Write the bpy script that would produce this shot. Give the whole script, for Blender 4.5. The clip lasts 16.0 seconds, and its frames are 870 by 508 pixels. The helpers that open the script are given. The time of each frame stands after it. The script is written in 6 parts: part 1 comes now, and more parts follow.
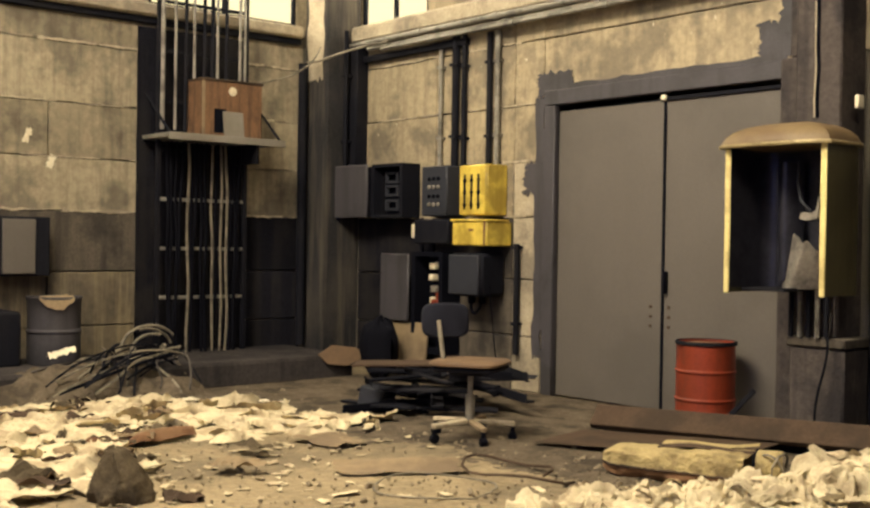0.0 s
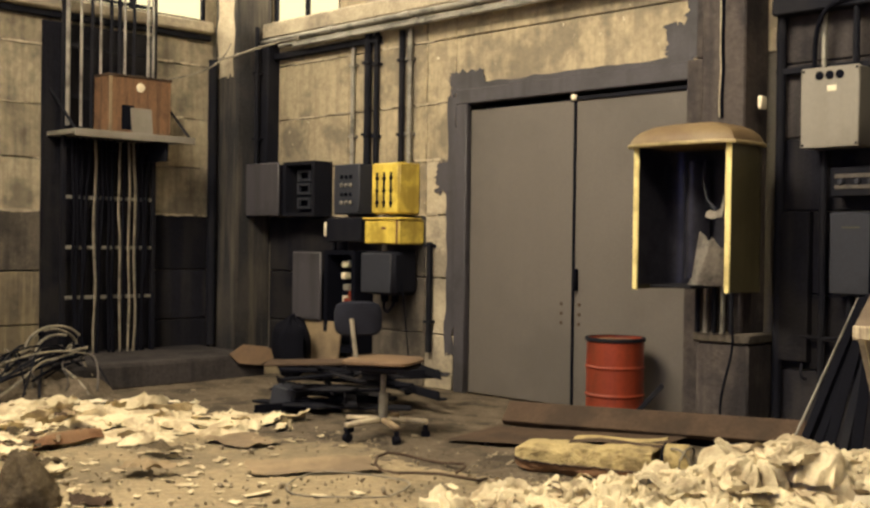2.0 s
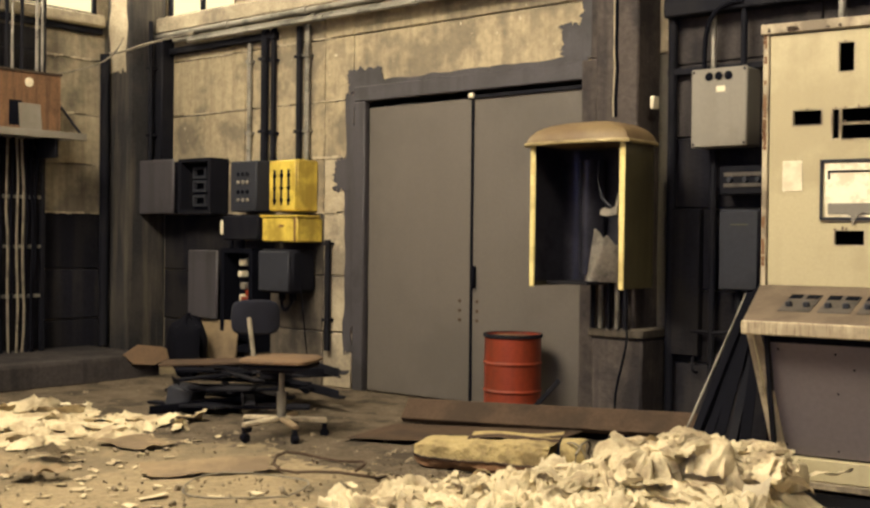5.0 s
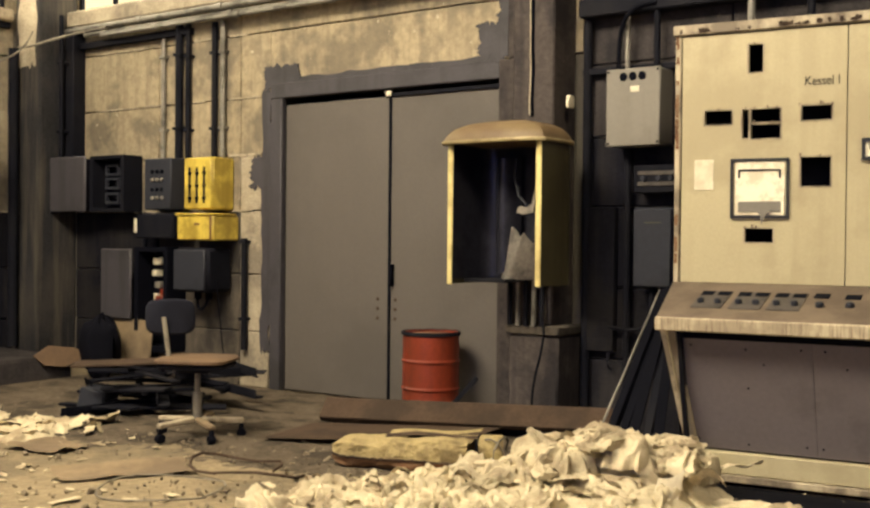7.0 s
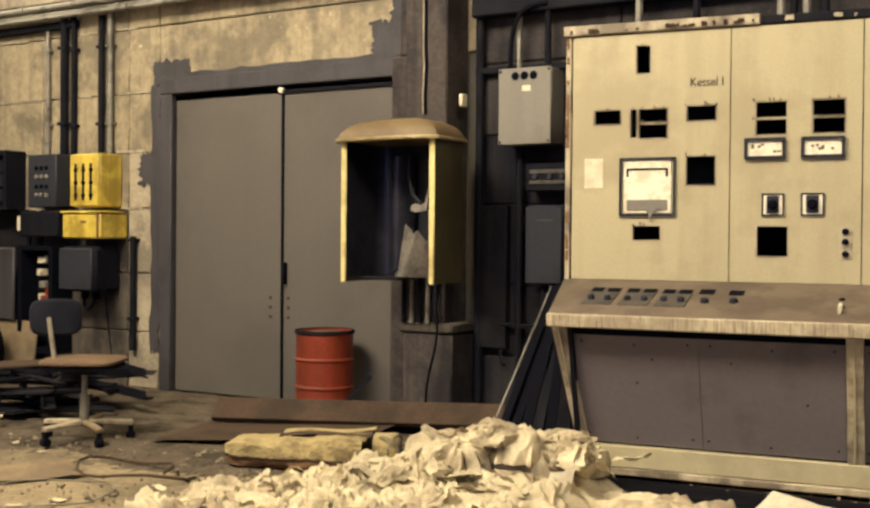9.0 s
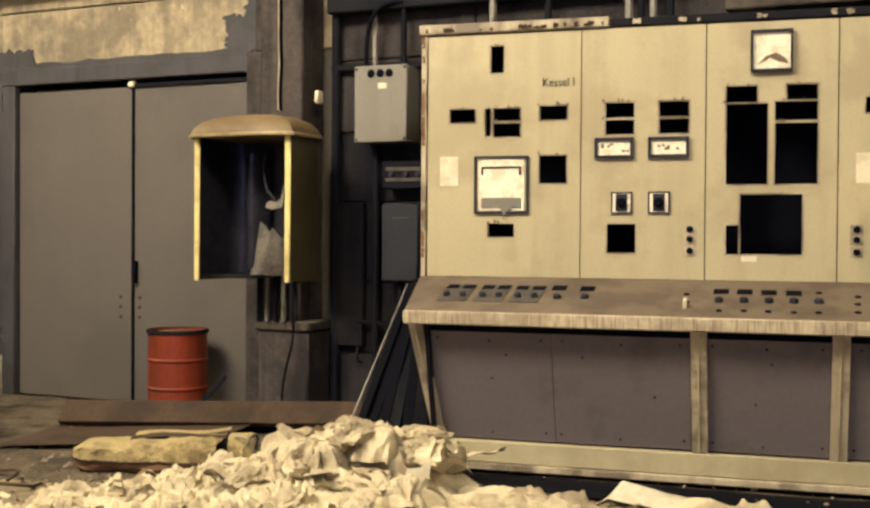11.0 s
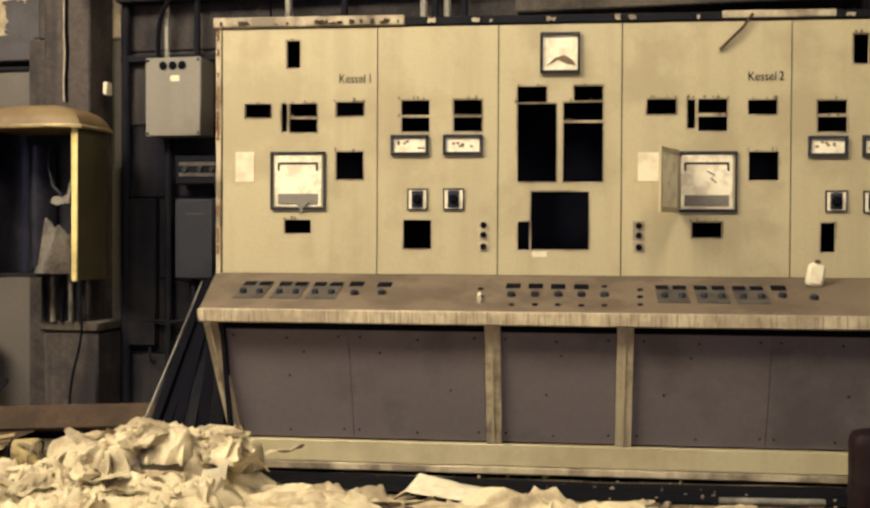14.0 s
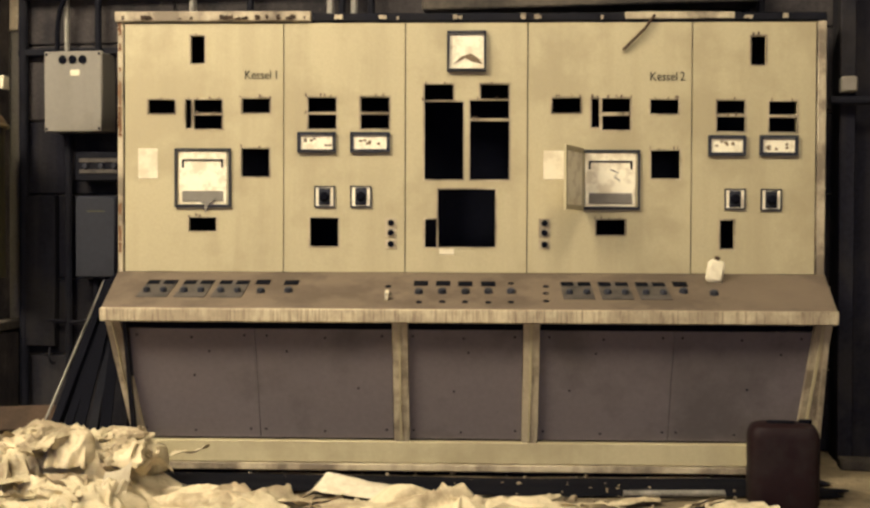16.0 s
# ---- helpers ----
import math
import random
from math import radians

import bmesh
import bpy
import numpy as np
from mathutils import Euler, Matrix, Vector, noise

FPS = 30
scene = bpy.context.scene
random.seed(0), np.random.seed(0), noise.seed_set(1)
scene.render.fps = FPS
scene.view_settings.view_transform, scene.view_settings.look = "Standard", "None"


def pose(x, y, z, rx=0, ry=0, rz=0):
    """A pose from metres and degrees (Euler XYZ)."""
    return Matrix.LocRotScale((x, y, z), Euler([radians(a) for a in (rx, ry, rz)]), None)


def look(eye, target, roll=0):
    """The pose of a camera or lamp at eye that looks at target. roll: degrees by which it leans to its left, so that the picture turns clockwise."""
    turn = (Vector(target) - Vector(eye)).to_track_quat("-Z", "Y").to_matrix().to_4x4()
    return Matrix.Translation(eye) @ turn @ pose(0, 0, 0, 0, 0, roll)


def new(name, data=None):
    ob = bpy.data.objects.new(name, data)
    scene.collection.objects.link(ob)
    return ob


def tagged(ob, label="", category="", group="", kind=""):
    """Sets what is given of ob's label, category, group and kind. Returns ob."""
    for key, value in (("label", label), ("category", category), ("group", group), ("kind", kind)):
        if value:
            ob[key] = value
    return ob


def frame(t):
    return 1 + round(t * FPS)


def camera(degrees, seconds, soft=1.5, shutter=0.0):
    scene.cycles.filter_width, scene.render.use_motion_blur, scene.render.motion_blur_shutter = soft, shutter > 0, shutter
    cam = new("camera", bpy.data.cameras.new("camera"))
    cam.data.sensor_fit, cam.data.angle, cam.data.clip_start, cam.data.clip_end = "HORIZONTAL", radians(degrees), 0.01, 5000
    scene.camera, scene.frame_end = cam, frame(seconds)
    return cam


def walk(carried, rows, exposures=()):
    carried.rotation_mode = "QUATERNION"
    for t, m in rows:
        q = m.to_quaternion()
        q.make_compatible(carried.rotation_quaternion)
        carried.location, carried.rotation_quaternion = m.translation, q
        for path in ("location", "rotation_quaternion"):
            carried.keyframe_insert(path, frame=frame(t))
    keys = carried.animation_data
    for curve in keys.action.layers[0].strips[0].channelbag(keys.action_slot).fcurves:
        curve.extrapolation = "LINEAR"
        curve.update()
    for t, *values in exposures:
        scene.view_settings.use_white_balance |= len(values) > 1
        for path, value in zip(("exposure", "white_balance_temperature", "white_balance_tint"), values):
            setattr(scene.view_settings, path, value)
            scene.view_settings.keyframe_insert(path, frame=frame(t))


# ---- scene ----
cam = camera(41.86, 16.0, soft=2.6)
# seconds, heading, pitch, roll: the camera turns on the spot
ROWS = [
    (0.0, 50.00, -0.566, -0.879), (0.5, 48.91, -0.572, -0.853), (1.0, 47.81, -0.578, -0.826),
    (1.5, 46.72, -0.584, -0.800), (2.0, 45.60, -0.592, -0.774), (2.5, 44.48, -0.600, -0.749),
    (3.0, 43.61, -0.608, -0.724), (3.5, 42.77, -0.618, -0.699), (4.0, 42.12, -0.628, -0.675),
    (6.5, 37.40, -0.689, -0.559), (7.0, 36.36, -0.704, -0.537), (7.5, 35.29, -0.719, -0.515),
    (8.0, 34.14, -0.735, -0.494), (8.5, 32.90, -0.751, -0.473), (9.0, 31.01, -0.768, -0.452),
    (9.5, 29.11, -0.786, -0.432), (12.0, 20.34, -0.887, -0.337), (12.5, 18.61, -0.909, -0.319),
    (13.0, 16.85, -0.932, -0.301), (13.5, 15.04, -0.955, -0.284), (14.0, 13.60, -0.979, -0.267),
    (14.5, 12.31, -1.004, -0.251), (15.0, 10.93, -1.030, -0.234), (15.5, 9.78, -1.056, -0.219),
    (16.0, 8.94, -1.084, -0.203),
]
EYE = 1.2
walk(cam, [(t, pose(0, 0, EYE, 90 + pitch, roll, yaw)) for t, yaw, pitch, roll in ROWS])

# ---- light ----
world = bpy.data.worlds.new("sky")
scene.world = world
world.use_nodes = True
wn = world.node_tree.nodes
sky = wn.new("ShaderNodeTexSky")
sky.sky_type = 'NISHITA'
sky.sun_disc = False
sky.sun_elevation = radians(48)
sky.sun_rotation = radians(215)
world.node_tree.links.new(sky.outputs["Color"], wn["Background"].inputs["Color"])
wn["Background"].inputs["Strength"].default_value = 0.05


def area(name, m, sx, sy, power, colour):
    lamp = bpy.data.lights.new(name, 'AREA')
    lamp.shape, lamp.size, lamp.size_y = 'RECTANGLE', sx, sy
    lamp.energy, lamp.color = power, colour
    ob = new(name, lamp)
    ob.matrix_world = m
    return ob


WARM = (1.0, 0.858, 0.635)
COOL = (0.22, 0.3, 1.0)
# daylight from the windows and unseen roof lights, plus added fill lamps behind
area("roof_light_daylight", look((-4.9, 0.7, 6.1), (-3.6, 4.2, 0)), 4.2, 1.8, 1020, WARM)
# added lamp, lifts the right side of the desk
area("east_fill_lamp", look((0.7, 1.2, 6.1), (-0.2, 5.5, 0.9)), 1.8, 1.5, 250, WARM)
# added fill from the unseen south side, brightens the upper walls
area("south_fill_lamp", look((-4.4, -6.9, 5.0), (-5.0, 6.5, 2.6)), 4.6, 1.4, 110, WARM)
area("west_window_daylight", look((-9.3, 5.28, 4.3), (-5.5, 5.6, 2.0)), 1.4, 1.9, 70, WARM)
area("north_window_daylight", look((-8.45, 6.5, 4.3), (-8.6, 3.0, 2.0)), 0.85, 1.9, 45, WARM)
# added blue fill from behind, tints the dark parts
area("cool_fill_lamp", look((0.0, -7.3, 2.0), (-3, 6, 1.5)), 5.0, 3.4, 100, COOL)

# ---- mesh helpers ----


class Geo:
    """Collects vertices and faces of one mesh."""

    def __init__(self):
        self.v, self.f = [], []

    def add(self, vs, fs):
        n = len(self.v)
        self.v += [tuple(p) for p in vs]
        self.f += [tuple(i + n for i in face) for face in fs]
        return self

    def box(self, x0, x1, y0, y1, z0, z1, c=0.004, m=None):
        """A box with chamfered edges."""
        lo, hi = (x0, y0, z0), (x1, y1, z1)
        c = min(c, 0.45 * min(h - l for l, h in zip(lo, hi)))
        vs, index = [], {}
        for s in [(i, j, k) for i in (0, 1) for j in (0, 1) for k in (0, 1)]:
            for a in range(3):
                p = []
                for d in range(3):
                    e = hi[d] if s[d] else lo[d]
                    p.append(e if d == a else e + (-c if s[d] else c))
                index[s, a] = len(vs)
                vs.append(Vector(p))
        fs = []
        for a in range(3):
            b, d = (a + 1) % 3, (a + 2) % 3
            for side in (0, 1):
                ring = []
                for i, j in ((0, 0), (1, 0), (1, 1), (0, 1)):
                    s = [0, 0, 0]
                    s[a], s[b], s[d] = side, i, j
                    ring.append(index[tuple(s), a])
                fs.append(ring if side else ring[::-1])
        for a in range(3):
            b, d = (a + 1) % 3, (a + 2) % 3
            for i in (0, 1):
                for j in (0, 1):
                    s, e = [0, 0, 0], [0, 0, 0]
                    s[b] = e[b] = i
                    s[d] = e[d] = j
                    e[a] = 1
                    s, e = tuple(s), tuple(e)
                    q = [index[s, b], index[e, b], index[e, d], index[s, d]]
                    fs.append(q if (i == j) else q[::-1])
        for s in [(i, j, k) for i in (0, 1) for j in (0, 1) for k in (0, 1)]:
            t = [index[s, a] for a in range(3)]
            fs.append(t if sum(s) % 2 else t[::-1])
        if m is not None:
            vs = [m @ p for p in vs]
        return self.add(vs, fs)

    def tube(self, pts, r, n=8, r2=None):
        pts = [Vector(p) for p in pts]
        vs, fs = [], []
        up = Vector((0.31, 0.17, 0.93))
        for i, p in enumerate(pts):
            d = (pts[min(i + 1, len(pts) - 1)] - pts[max(i - 1, 0)]).normalized()
            a = d.cross(up)
            if a.length < 0.05:
                a = d.cross(Vector((1, 0, 0)))
            a.normalize()
            b = d.cross(a)
            rr = r if r2 is None else r + (r2 - r) * i / (len(pts) - 1)
            for k in range(n):
                w = 2 * math.pi * k / n
                vs.append(p + rr * (math.cos(w) * a + math.sin(w) * b))
        for i in range(len(pts) - 1):
            for k in range(n):
                fs.append((i * n + k, i * n + (k + 1) % n, (i + 1) * n + (k + 1) % n, (i + 1) * n + k))
        fs.append(tuple(range(n))[::-1])
        fs.append(tuple((len(pts) - 1) * n + k for k in range(n)))
        return self.add(vs, fs)

    def lathe(self, profile, n=24, m=None, arc=1.0):
        """profile: (radius, z) pairs turned about z."""
        vs, fs = [], []
        for r, z in profile:
            for k in range(n):
                w = 2 * math.pi * k / n
                p = Vector((r * math.cos(w), r * math.sin(w), z))
                vs.append(m @ p if m is not None else p)
        for i in range(len(profile) - 1):
            for k in range(n):
                fs.append((i * n + k, i * n + (k + 1) % n, (i + 1) * n + (k + 1) % n, (i + 1) * n + k))
        fs.append(tuple(range(n))[::-1])
        fs.append(tuple((len(profile) - 1) * n + k for k in range(n)))
        return self.add(vs, fs)

    def prism(self, outline, depth, m=None):
        """An outline in the xz plane, extruded from y = 0 to depth."""
        n = len(outline)
        vs = [Vector((x, 0, z)) for x, z in outline] + [Vector((x, depth, z)) for x, z in outline]
        if m is not None:
            vs = [m @ p for p in vs]
        fs = [tuple(range(n)), tuple(range(2 * n - 1, n - 1, -1))]
        fs += [(i, i + n, (i + 1) % n + n, (i + 1) % n) for i in range(n)]
        return self.add(vs, fs)

    def grid(self, fn, nu, nv):
        vs = [fn(i / nu, j / nv) for j in range(nv + 1) for i in range(nu + 1)]
        fs = [(j * (nu + 1) + i, j * (nu + 1) + i + 1, (j + 1) * (nu + 1) + i + 1, (j + 1) * (nu + 1) + i)
              for j in range(nv) for i in range(nu)]
        return self.add(vs, fs)

    def plate(self, x0, x1, z0, z1, holes, y, depth, m=None):
        """An upright sheet facing -y with rectangular openings through it. holes: (x0, z0, x1, z1)."""
        xs = sorted({x0, x1, *[h[0] for h in holes], *[h[2] for h in holes]})
        zs = sorted({z0, z1, *[h[1] for h in holes], *[h[3] for h in holes]})

        def solid(i, j):
            if not (0 <= i < len(xs) - 1 and 0 <= j < len(zs) - 1):
                return False
            x, z = (xs[i] + xs[i + 1]) / 2, (zs[j] + zs[j + 1]) / 2
            return not any(h[0] < x < h[2] and h[1] < z < h[3] for h in holes)

        nx, ids, vs, fs = len(xs), {}, [], []

        def vert(i, j, back):
            key = (i, j, back)
            if key not in ids:
                ids[key] = len(vs)
                p = Vector((xs[i], y + (depth if back else 0), zs[j]))
                vs.append(m @ p if m is not None else p)
            return ids[key]

        for i in range(nx - 1):
            for j in range(len(zs) - 1):
                if not solid(i, j):
                    continue
                fs.append((vert(i, j, 0), vert(i + 1, j, 0), vert(i + 1, j + 1, 0), vert(i, j + 1, 0)))
                fs.append((vert(i, j + 1, 1), vert(i + 1, j + 1, 1), vert(i + 1, j, 1), vert(i, j, 1)))
                for di, dj, a, b in ((-1, 0, (i, j + 1), (i, j)), (1, 0, (i + 1, j), (i + 1, j + 1)),
                                     (0, -1, (i, j), (i + 1, j)), (0, 1, (i + 1, j + 1), (i, j + 1))):
                    if not solid(i + di, j + dj):
                        fs.append((vert(*b, 0), vert(*a, 0), vert(*a, 1), vert(*b, 1)))
        return self.add(vs, fs)

    def mesh(self, name, material, smooth=True, recalc=True):
        me = bpy.data.meshes.new(name)
        me.from_pydata(self.v, [], self.f)
        if recalc:
            bm = bmesh.new()
            bm.from_mesh(me)
            bmesh.ops.recalc_face_normals(bm, faces=bm.faces)
            bm.to_mesh(me)
            bm.free()
        if smooth == "soft":
            me.polygons.foreach_set("use_smooth", [True] * len(me.polygons))
        elif smooth:
            me.polygons.foreach_set("use_smooth", [True] * len(me.polygons))
            me.set_sharp_from_angle(angle=radians(38))
        me.materials.append(material)
        return me


def thing(name, label, category, m=None, group="", kind=""):
    """An empty at a thing's base, which parents its parts."""
    ob = tagged(new(name), label, category, group, kind)
    if m is not None:
        ob.matrix_world = m
    return ob


def part(name, geo, material, parent, label="", smooth=True):
    ob = new(name, geo.mesh(name, material, smooth))
    ob.parent = parent
    if label:
        ob["label"] = label
    return ob


def solo(name, geo, material, label, category="", group="", kind="", smooth=True):
    return tagged(new(name, geo.mesh(name, material, smooth)), label, category, group, kind)


def bezier(a, b, c, d, n=12):
    a, b, c, d = (Vector(p) for p in (a, b, c, d))
    return [a * (1 - t) ** 3 + 3 * b * t * (1 - t) ** 2 + 3 * c * t * t * (1 - t) + d * t ** 3
            for t in [i / n for i in range(n + 1)]]


# ---- materials ----


def surf(name, col, rough=0.8, metal=0.0, var=0.25, scale=2.5, fine=45.0, bump=0.2, dist=0.01,
         stain=None, amount=0.5, stain_scale=1.7, streak=0.0, random_shade=0.0, run_scale=5.0, spec=0.35, spots=None, spot_level=0.68):
    """Painted, stone or metal surface: cloudy variation, grain, stains, streaks that run down, and relief."""
    mat = bpy.data.materials.new(name)
    mat.use_nodes = True
    nt = mat.node_tree
    n, link = nt.nodes, nt.links.new
    bsdf = n["Principled BSDF"]
    bsdf.inputs["Metallic"].default_value = metal
    bsdf.inputs["Specular IOR Level"].default_value = spec
    tc = n.new("ShaderNodeTexCoord")

    def tex(s, detail=4.0, stretch=None, off=0.0):
        src = tc.outputs["Object"]
        if stretch or off:
            mp = n.new("ShaderNodeMapping")
            mp.inputs["Scale"].default_value = stretch or (1, 1, 1)
            mp.inputs["Location"].default_value = (off, off * 0.7, off * 1.3)
            link(src, mp.inputs["Vector"])
            src = mp.outputs["Vector"]
        t = n.new("ShaderNodeTexNoise")
        t.inputs["Scale"].default_value = s
        t.inputs["Detail"].default_value = detail
        t.inputs["Roughness"].default_value = 0.62
        link(src, t.inputs["Vector"])
        return t.outputs["Fac"]

    def ramp(src, lo, hi):
        r = n.new("ShaderNodeMapRange")
        r.inputs["From Min"].default_value, r.inputs["From Max"].default_value = lo, hi
        link(src, r.inputs["Value"])
        return r.outputs["Result"]

    def mix(fac, a, b, mode='MIX'):
        k = n.new("ShaderNodeMix")
        k.data_type, k.blend_type = 'RGBA', mode
        for src, socket in ((fac, k.inputs[0]), (a, k.inputs[6]), (b, k.inputs[7])):
            if isinstance(src, (int, float)):
                socket.default_value = src
            elif isinstance(src, tuple):
                socket.default_value = (*src, 1)
            else:
                link(src, socket)
        return k.outputs[2]

    def scaled(k):
        return tuple(min(1.0, c * k) for c in col)

    grain = tex(fine, 3.0, off=3.1)
    colour = mix(ramp(tex(scale), 0.3, 0.7), scaled(1 - var), scaled(1 + var))
    colour = mix(0.5, colour, mix(ramp(grain, 0.3, 0.7), scaled(1 - var), scaled(1 + var)))
    if stain:
        hidden = n.new("ShaderNodeMath")
        hidden.operation = 'MULTIPLY'
        link(ramp(tex(stain_scale, 7.0, off=7.7), 0.48, 0.6), hidden.inputs[0])
        hidden.inputs[1].default_value = amount
        colour = mix(hidden.outputs[0], colour, stain)
    if streak:
        run = n.new("ShaderNodeMath")
        run.operation = 'MULTIPLY'
        link(ramp(tex(run_scale, 5.0, (1.6, 1.6, 0.12), 1.9), 0.47, 0.66), run.inputs[0])
        run.inputs[1].default_value = streak
        colour = mix(run.outputs[0], colour, stain or scaled(0.35))
    if spots:
        colour = mix(ramp(tex(14.0, 6.0, off=5.3), spot_level, spot_level + 0.05), colour, spots)
    if random_shade:
        info = n.new("ShaderNodeObjectInfo")
        shade = n.new("ShaderNodeMapRange")
        shade.inputs["To Min"].default_value, shade.inputs["To Max"].default_value = 1 - random_shade, 1 + random_shade
        link(info.outputs["Random"], shade.inputs["Value"])
        colour = mix(1.0, colour, shade.outputs["Result"], 'MULTIPLY')
    link(colour, bsdf.inputs["Base Color"])
    r = n.new("ShaderNodeMapRange")
    r.inputs["To Min"].default_value, r.inputs["To Max"].default_value = max(0.05, rough - 0.12), min(1.0, rough + 0.12)
    link(grain, r.inputs["Value"])
    link(r.outputs["Result"], bsdf.inputs["Roughness"])
    if bump:
        both = n.new("ShaderNodeMath")
        both.operation = 'ADD'
        link(grain, both.inputs[0])
        link(tex(scale * 4, 6.0, off=2.2), both.inputs[1])
        bp = n.new("ShaderNodeBump")
        bp.inputs["Strength"].default_value, bp.inputs["Distance"].default_value = bump, dist
        link(both.outputs[0], bp.inputs["Height"])
        link(bp.outputs["Normal"], bsdf.inputs["Normal"])
    return mat


M_BLOCK = surf("cast_concrete", (0.275, 0.232, 0.158), 0.9, var=0.4, scale=1.1, fine=16, bump=0.35, dist=0.015, stain=(0.06, 0.052, 0.042), amount=0.6, stain_scale=1.8, streak=0.4, run_scale=9.0, random_shade=0.15)
# near-black for soot and, on the lower walls, for deep shade
M_SOOT_SHADE = surf("soot_and_shade_concrete", (0.011, 0.011, 0.016), 0.95, var=0.5, scale=2.0, bump=0.5, stain=(0.032, 0.029, 0.028), amount=0.55, streak=0.5, random_shade=0.3, spec=0.06)
M_PLASTER = surf("stained_plaster", (0.32, 0.264, 0.17), 0.92, var=0.4, scale=1.3, fine=18, bump=0.4, dist=0.015, stain=(0.1, 0.085, 0.066), amount=0.65, stain_scale=2.4, streak=0.35, run_scale=9.0, spots=(0.5, 0.44, 0.32), spot_level=0.66, random_shade=0.12)
M_MORTAR = surf("mortar", (0.13, 0.115, 0.09), 0.95, bump=0.4)
# pale mortar; also the colour of concrete that the windows light up
M_PALE = surf("pale_mortar_and_lit_concrete", (0.38, 0.325, 0.23), 0.95, var=0.4, scale=5, bump=0.6, stain=(0.12, 0.1, 0.08), amount=0.6, stain_scale=2.5)
M_CONCRETE = surf("dirty_concrete", (0.09, 0.076, 0.06), 0.92, var=0.4, scale=1.2, bump=0.3, dist=0.012, stain=(0.025, 0.023, 0.022), amount=0.75, streak=0.6, spec=0.15)
M_FLOOR = surf("floor_screed_with_dust", (0.245, 0.192, 0.114), 0.95, var=0.5, scale=0.9, fine=26, bump=1.0, dist=0.03, stain=(0.075, 0.06, 0.042), amount=0.5, stain_scale=1.1, spots=(0.3, 0.24, 0.15), spot_level=0.64)
M_DOOR = surf("grey_door_paint", (0.112, 0.099, 0.088), 0.5, var=0.12, scale=0.8, fine=60, bump=0.06, stain=(0.07, 0.064, 0.057), amount=0.4, stain_scale=0.8, streak=0.1)
M_FRAME = surf("grey_frame_paint", (0.055, 0.051, 0.058), 0.6, var=0.22, scale=1.5, bump=0.15, stain=(0.02, 0.02, 0.02), amount=0.5, streak=0.5)
M_BEIGE = surf("beige_panel_paint", (0.435, 0.38, 0.236), 0.5, var=0.1, scale=0.9, fine=70, bump=0.05, stain=(0.3, 0.25, 0.15), amount=0.5, stain_scale=1.9, streak=0.3, run_scale=4.0, spots=(0.28, 0.22, 0.13), spot_level=0.73)
M_BEIGE_WORN = surf("worn_beige_paint", (0.44, 0.375, 0.26), 0.6, var=0.16, scale=3.0, bump=0.15, stain=(0.1, 0.075, 0.055), amount=0.75, stain_scale=3.5, streak=0.6)
M_LIP = surf("dripped_beige_edge", (0.47, 0.4, 0.27), 0.6, var=0.16, scale=3.0, bump=0.15, stain=(0.14, 0.1, 0.07), amount=0.5, stain_scale=4, streak=0.75, run_scale=60.0)
M_DESK = surf("dusty_desk_top", (0.145, 0.11, 0.078), 0.85, var=0.25, scale=2.0, fine=90, bump=0.2, stain=(0.065, 0.048, 0.035), amount=0.6, stain_scale=2.5)
M_LOWPANEL = surf("grey_brown_board", (0.15, 0.128, 0.132), 0.75, var=0.14, scale=1.2, bump=0.1, stain=(0.06, 0.052, 0.05), amount=0.5, stain_scale=1.5, spots=(0.025, 0.02, 0.018), spot_level=0.74)
# black parts, and the unlit depth inside cabinets, gaps and holes
M_BLACK = surf("black_parts_and_shade", (0.004, 0.0045, 0.008), 0.85, var=0.3, spec=0.05)
M_DARKMETAL = surf("dark_painted_steel", (0.008, 0.0085, 0.013), 0.72, var=0.35, bump=0.12, stain=(0.019, 0.018, 0.02), amount=0.45, streak=0.3, spec=0.07)
M_GREYBOX = surf("light_grey_enamel", (0.2, 0.185, 0.155), 0.5, var=0.1, bump=0.05, stain=(0.11, 0.09, 0.065), amount=0.4, streak=0.2)
M_SLATE = surf("slate_grey_enamel", (0.03, 0.032, 0.041), 0.5, var=0.18, bump=0.06, stain=(0.012, 0.012, 0.013), amount=0.5, spec=0.15)
M_YELLOW = surf("yellow_enamel", (0.66, 0.5, 0.085), 0.45, var=0.16, bump=0.06, stain=(0.2, 0.13, 0.02), amount=0.55, stain_scale=5, streak=0.4)
M_GOLD = surf("olive_gold_enamel", (0.072, 0.063, 0.034), 0.38, var=0.2, bump=0.08, stain=(0.03, 0.026, 0.015), amount=0.5, streak=0.5)
M_CREAM = surf("pale_yellow_edging", (0.66, 0.56, 0.24), 0.45, var=0.12, bump=0.06, stain=(0.25, 0.18, 0.07), amount=0.5, stain_scale=6)
M_PIPE = surf("galvanised_pipe", (0.24, 0.225, 0.19), 0.5, metal=0.3, var=0.3, bump=0.1, stain=(0.05, 0.045, 0.038), amount=0.65, stain_scale=6)
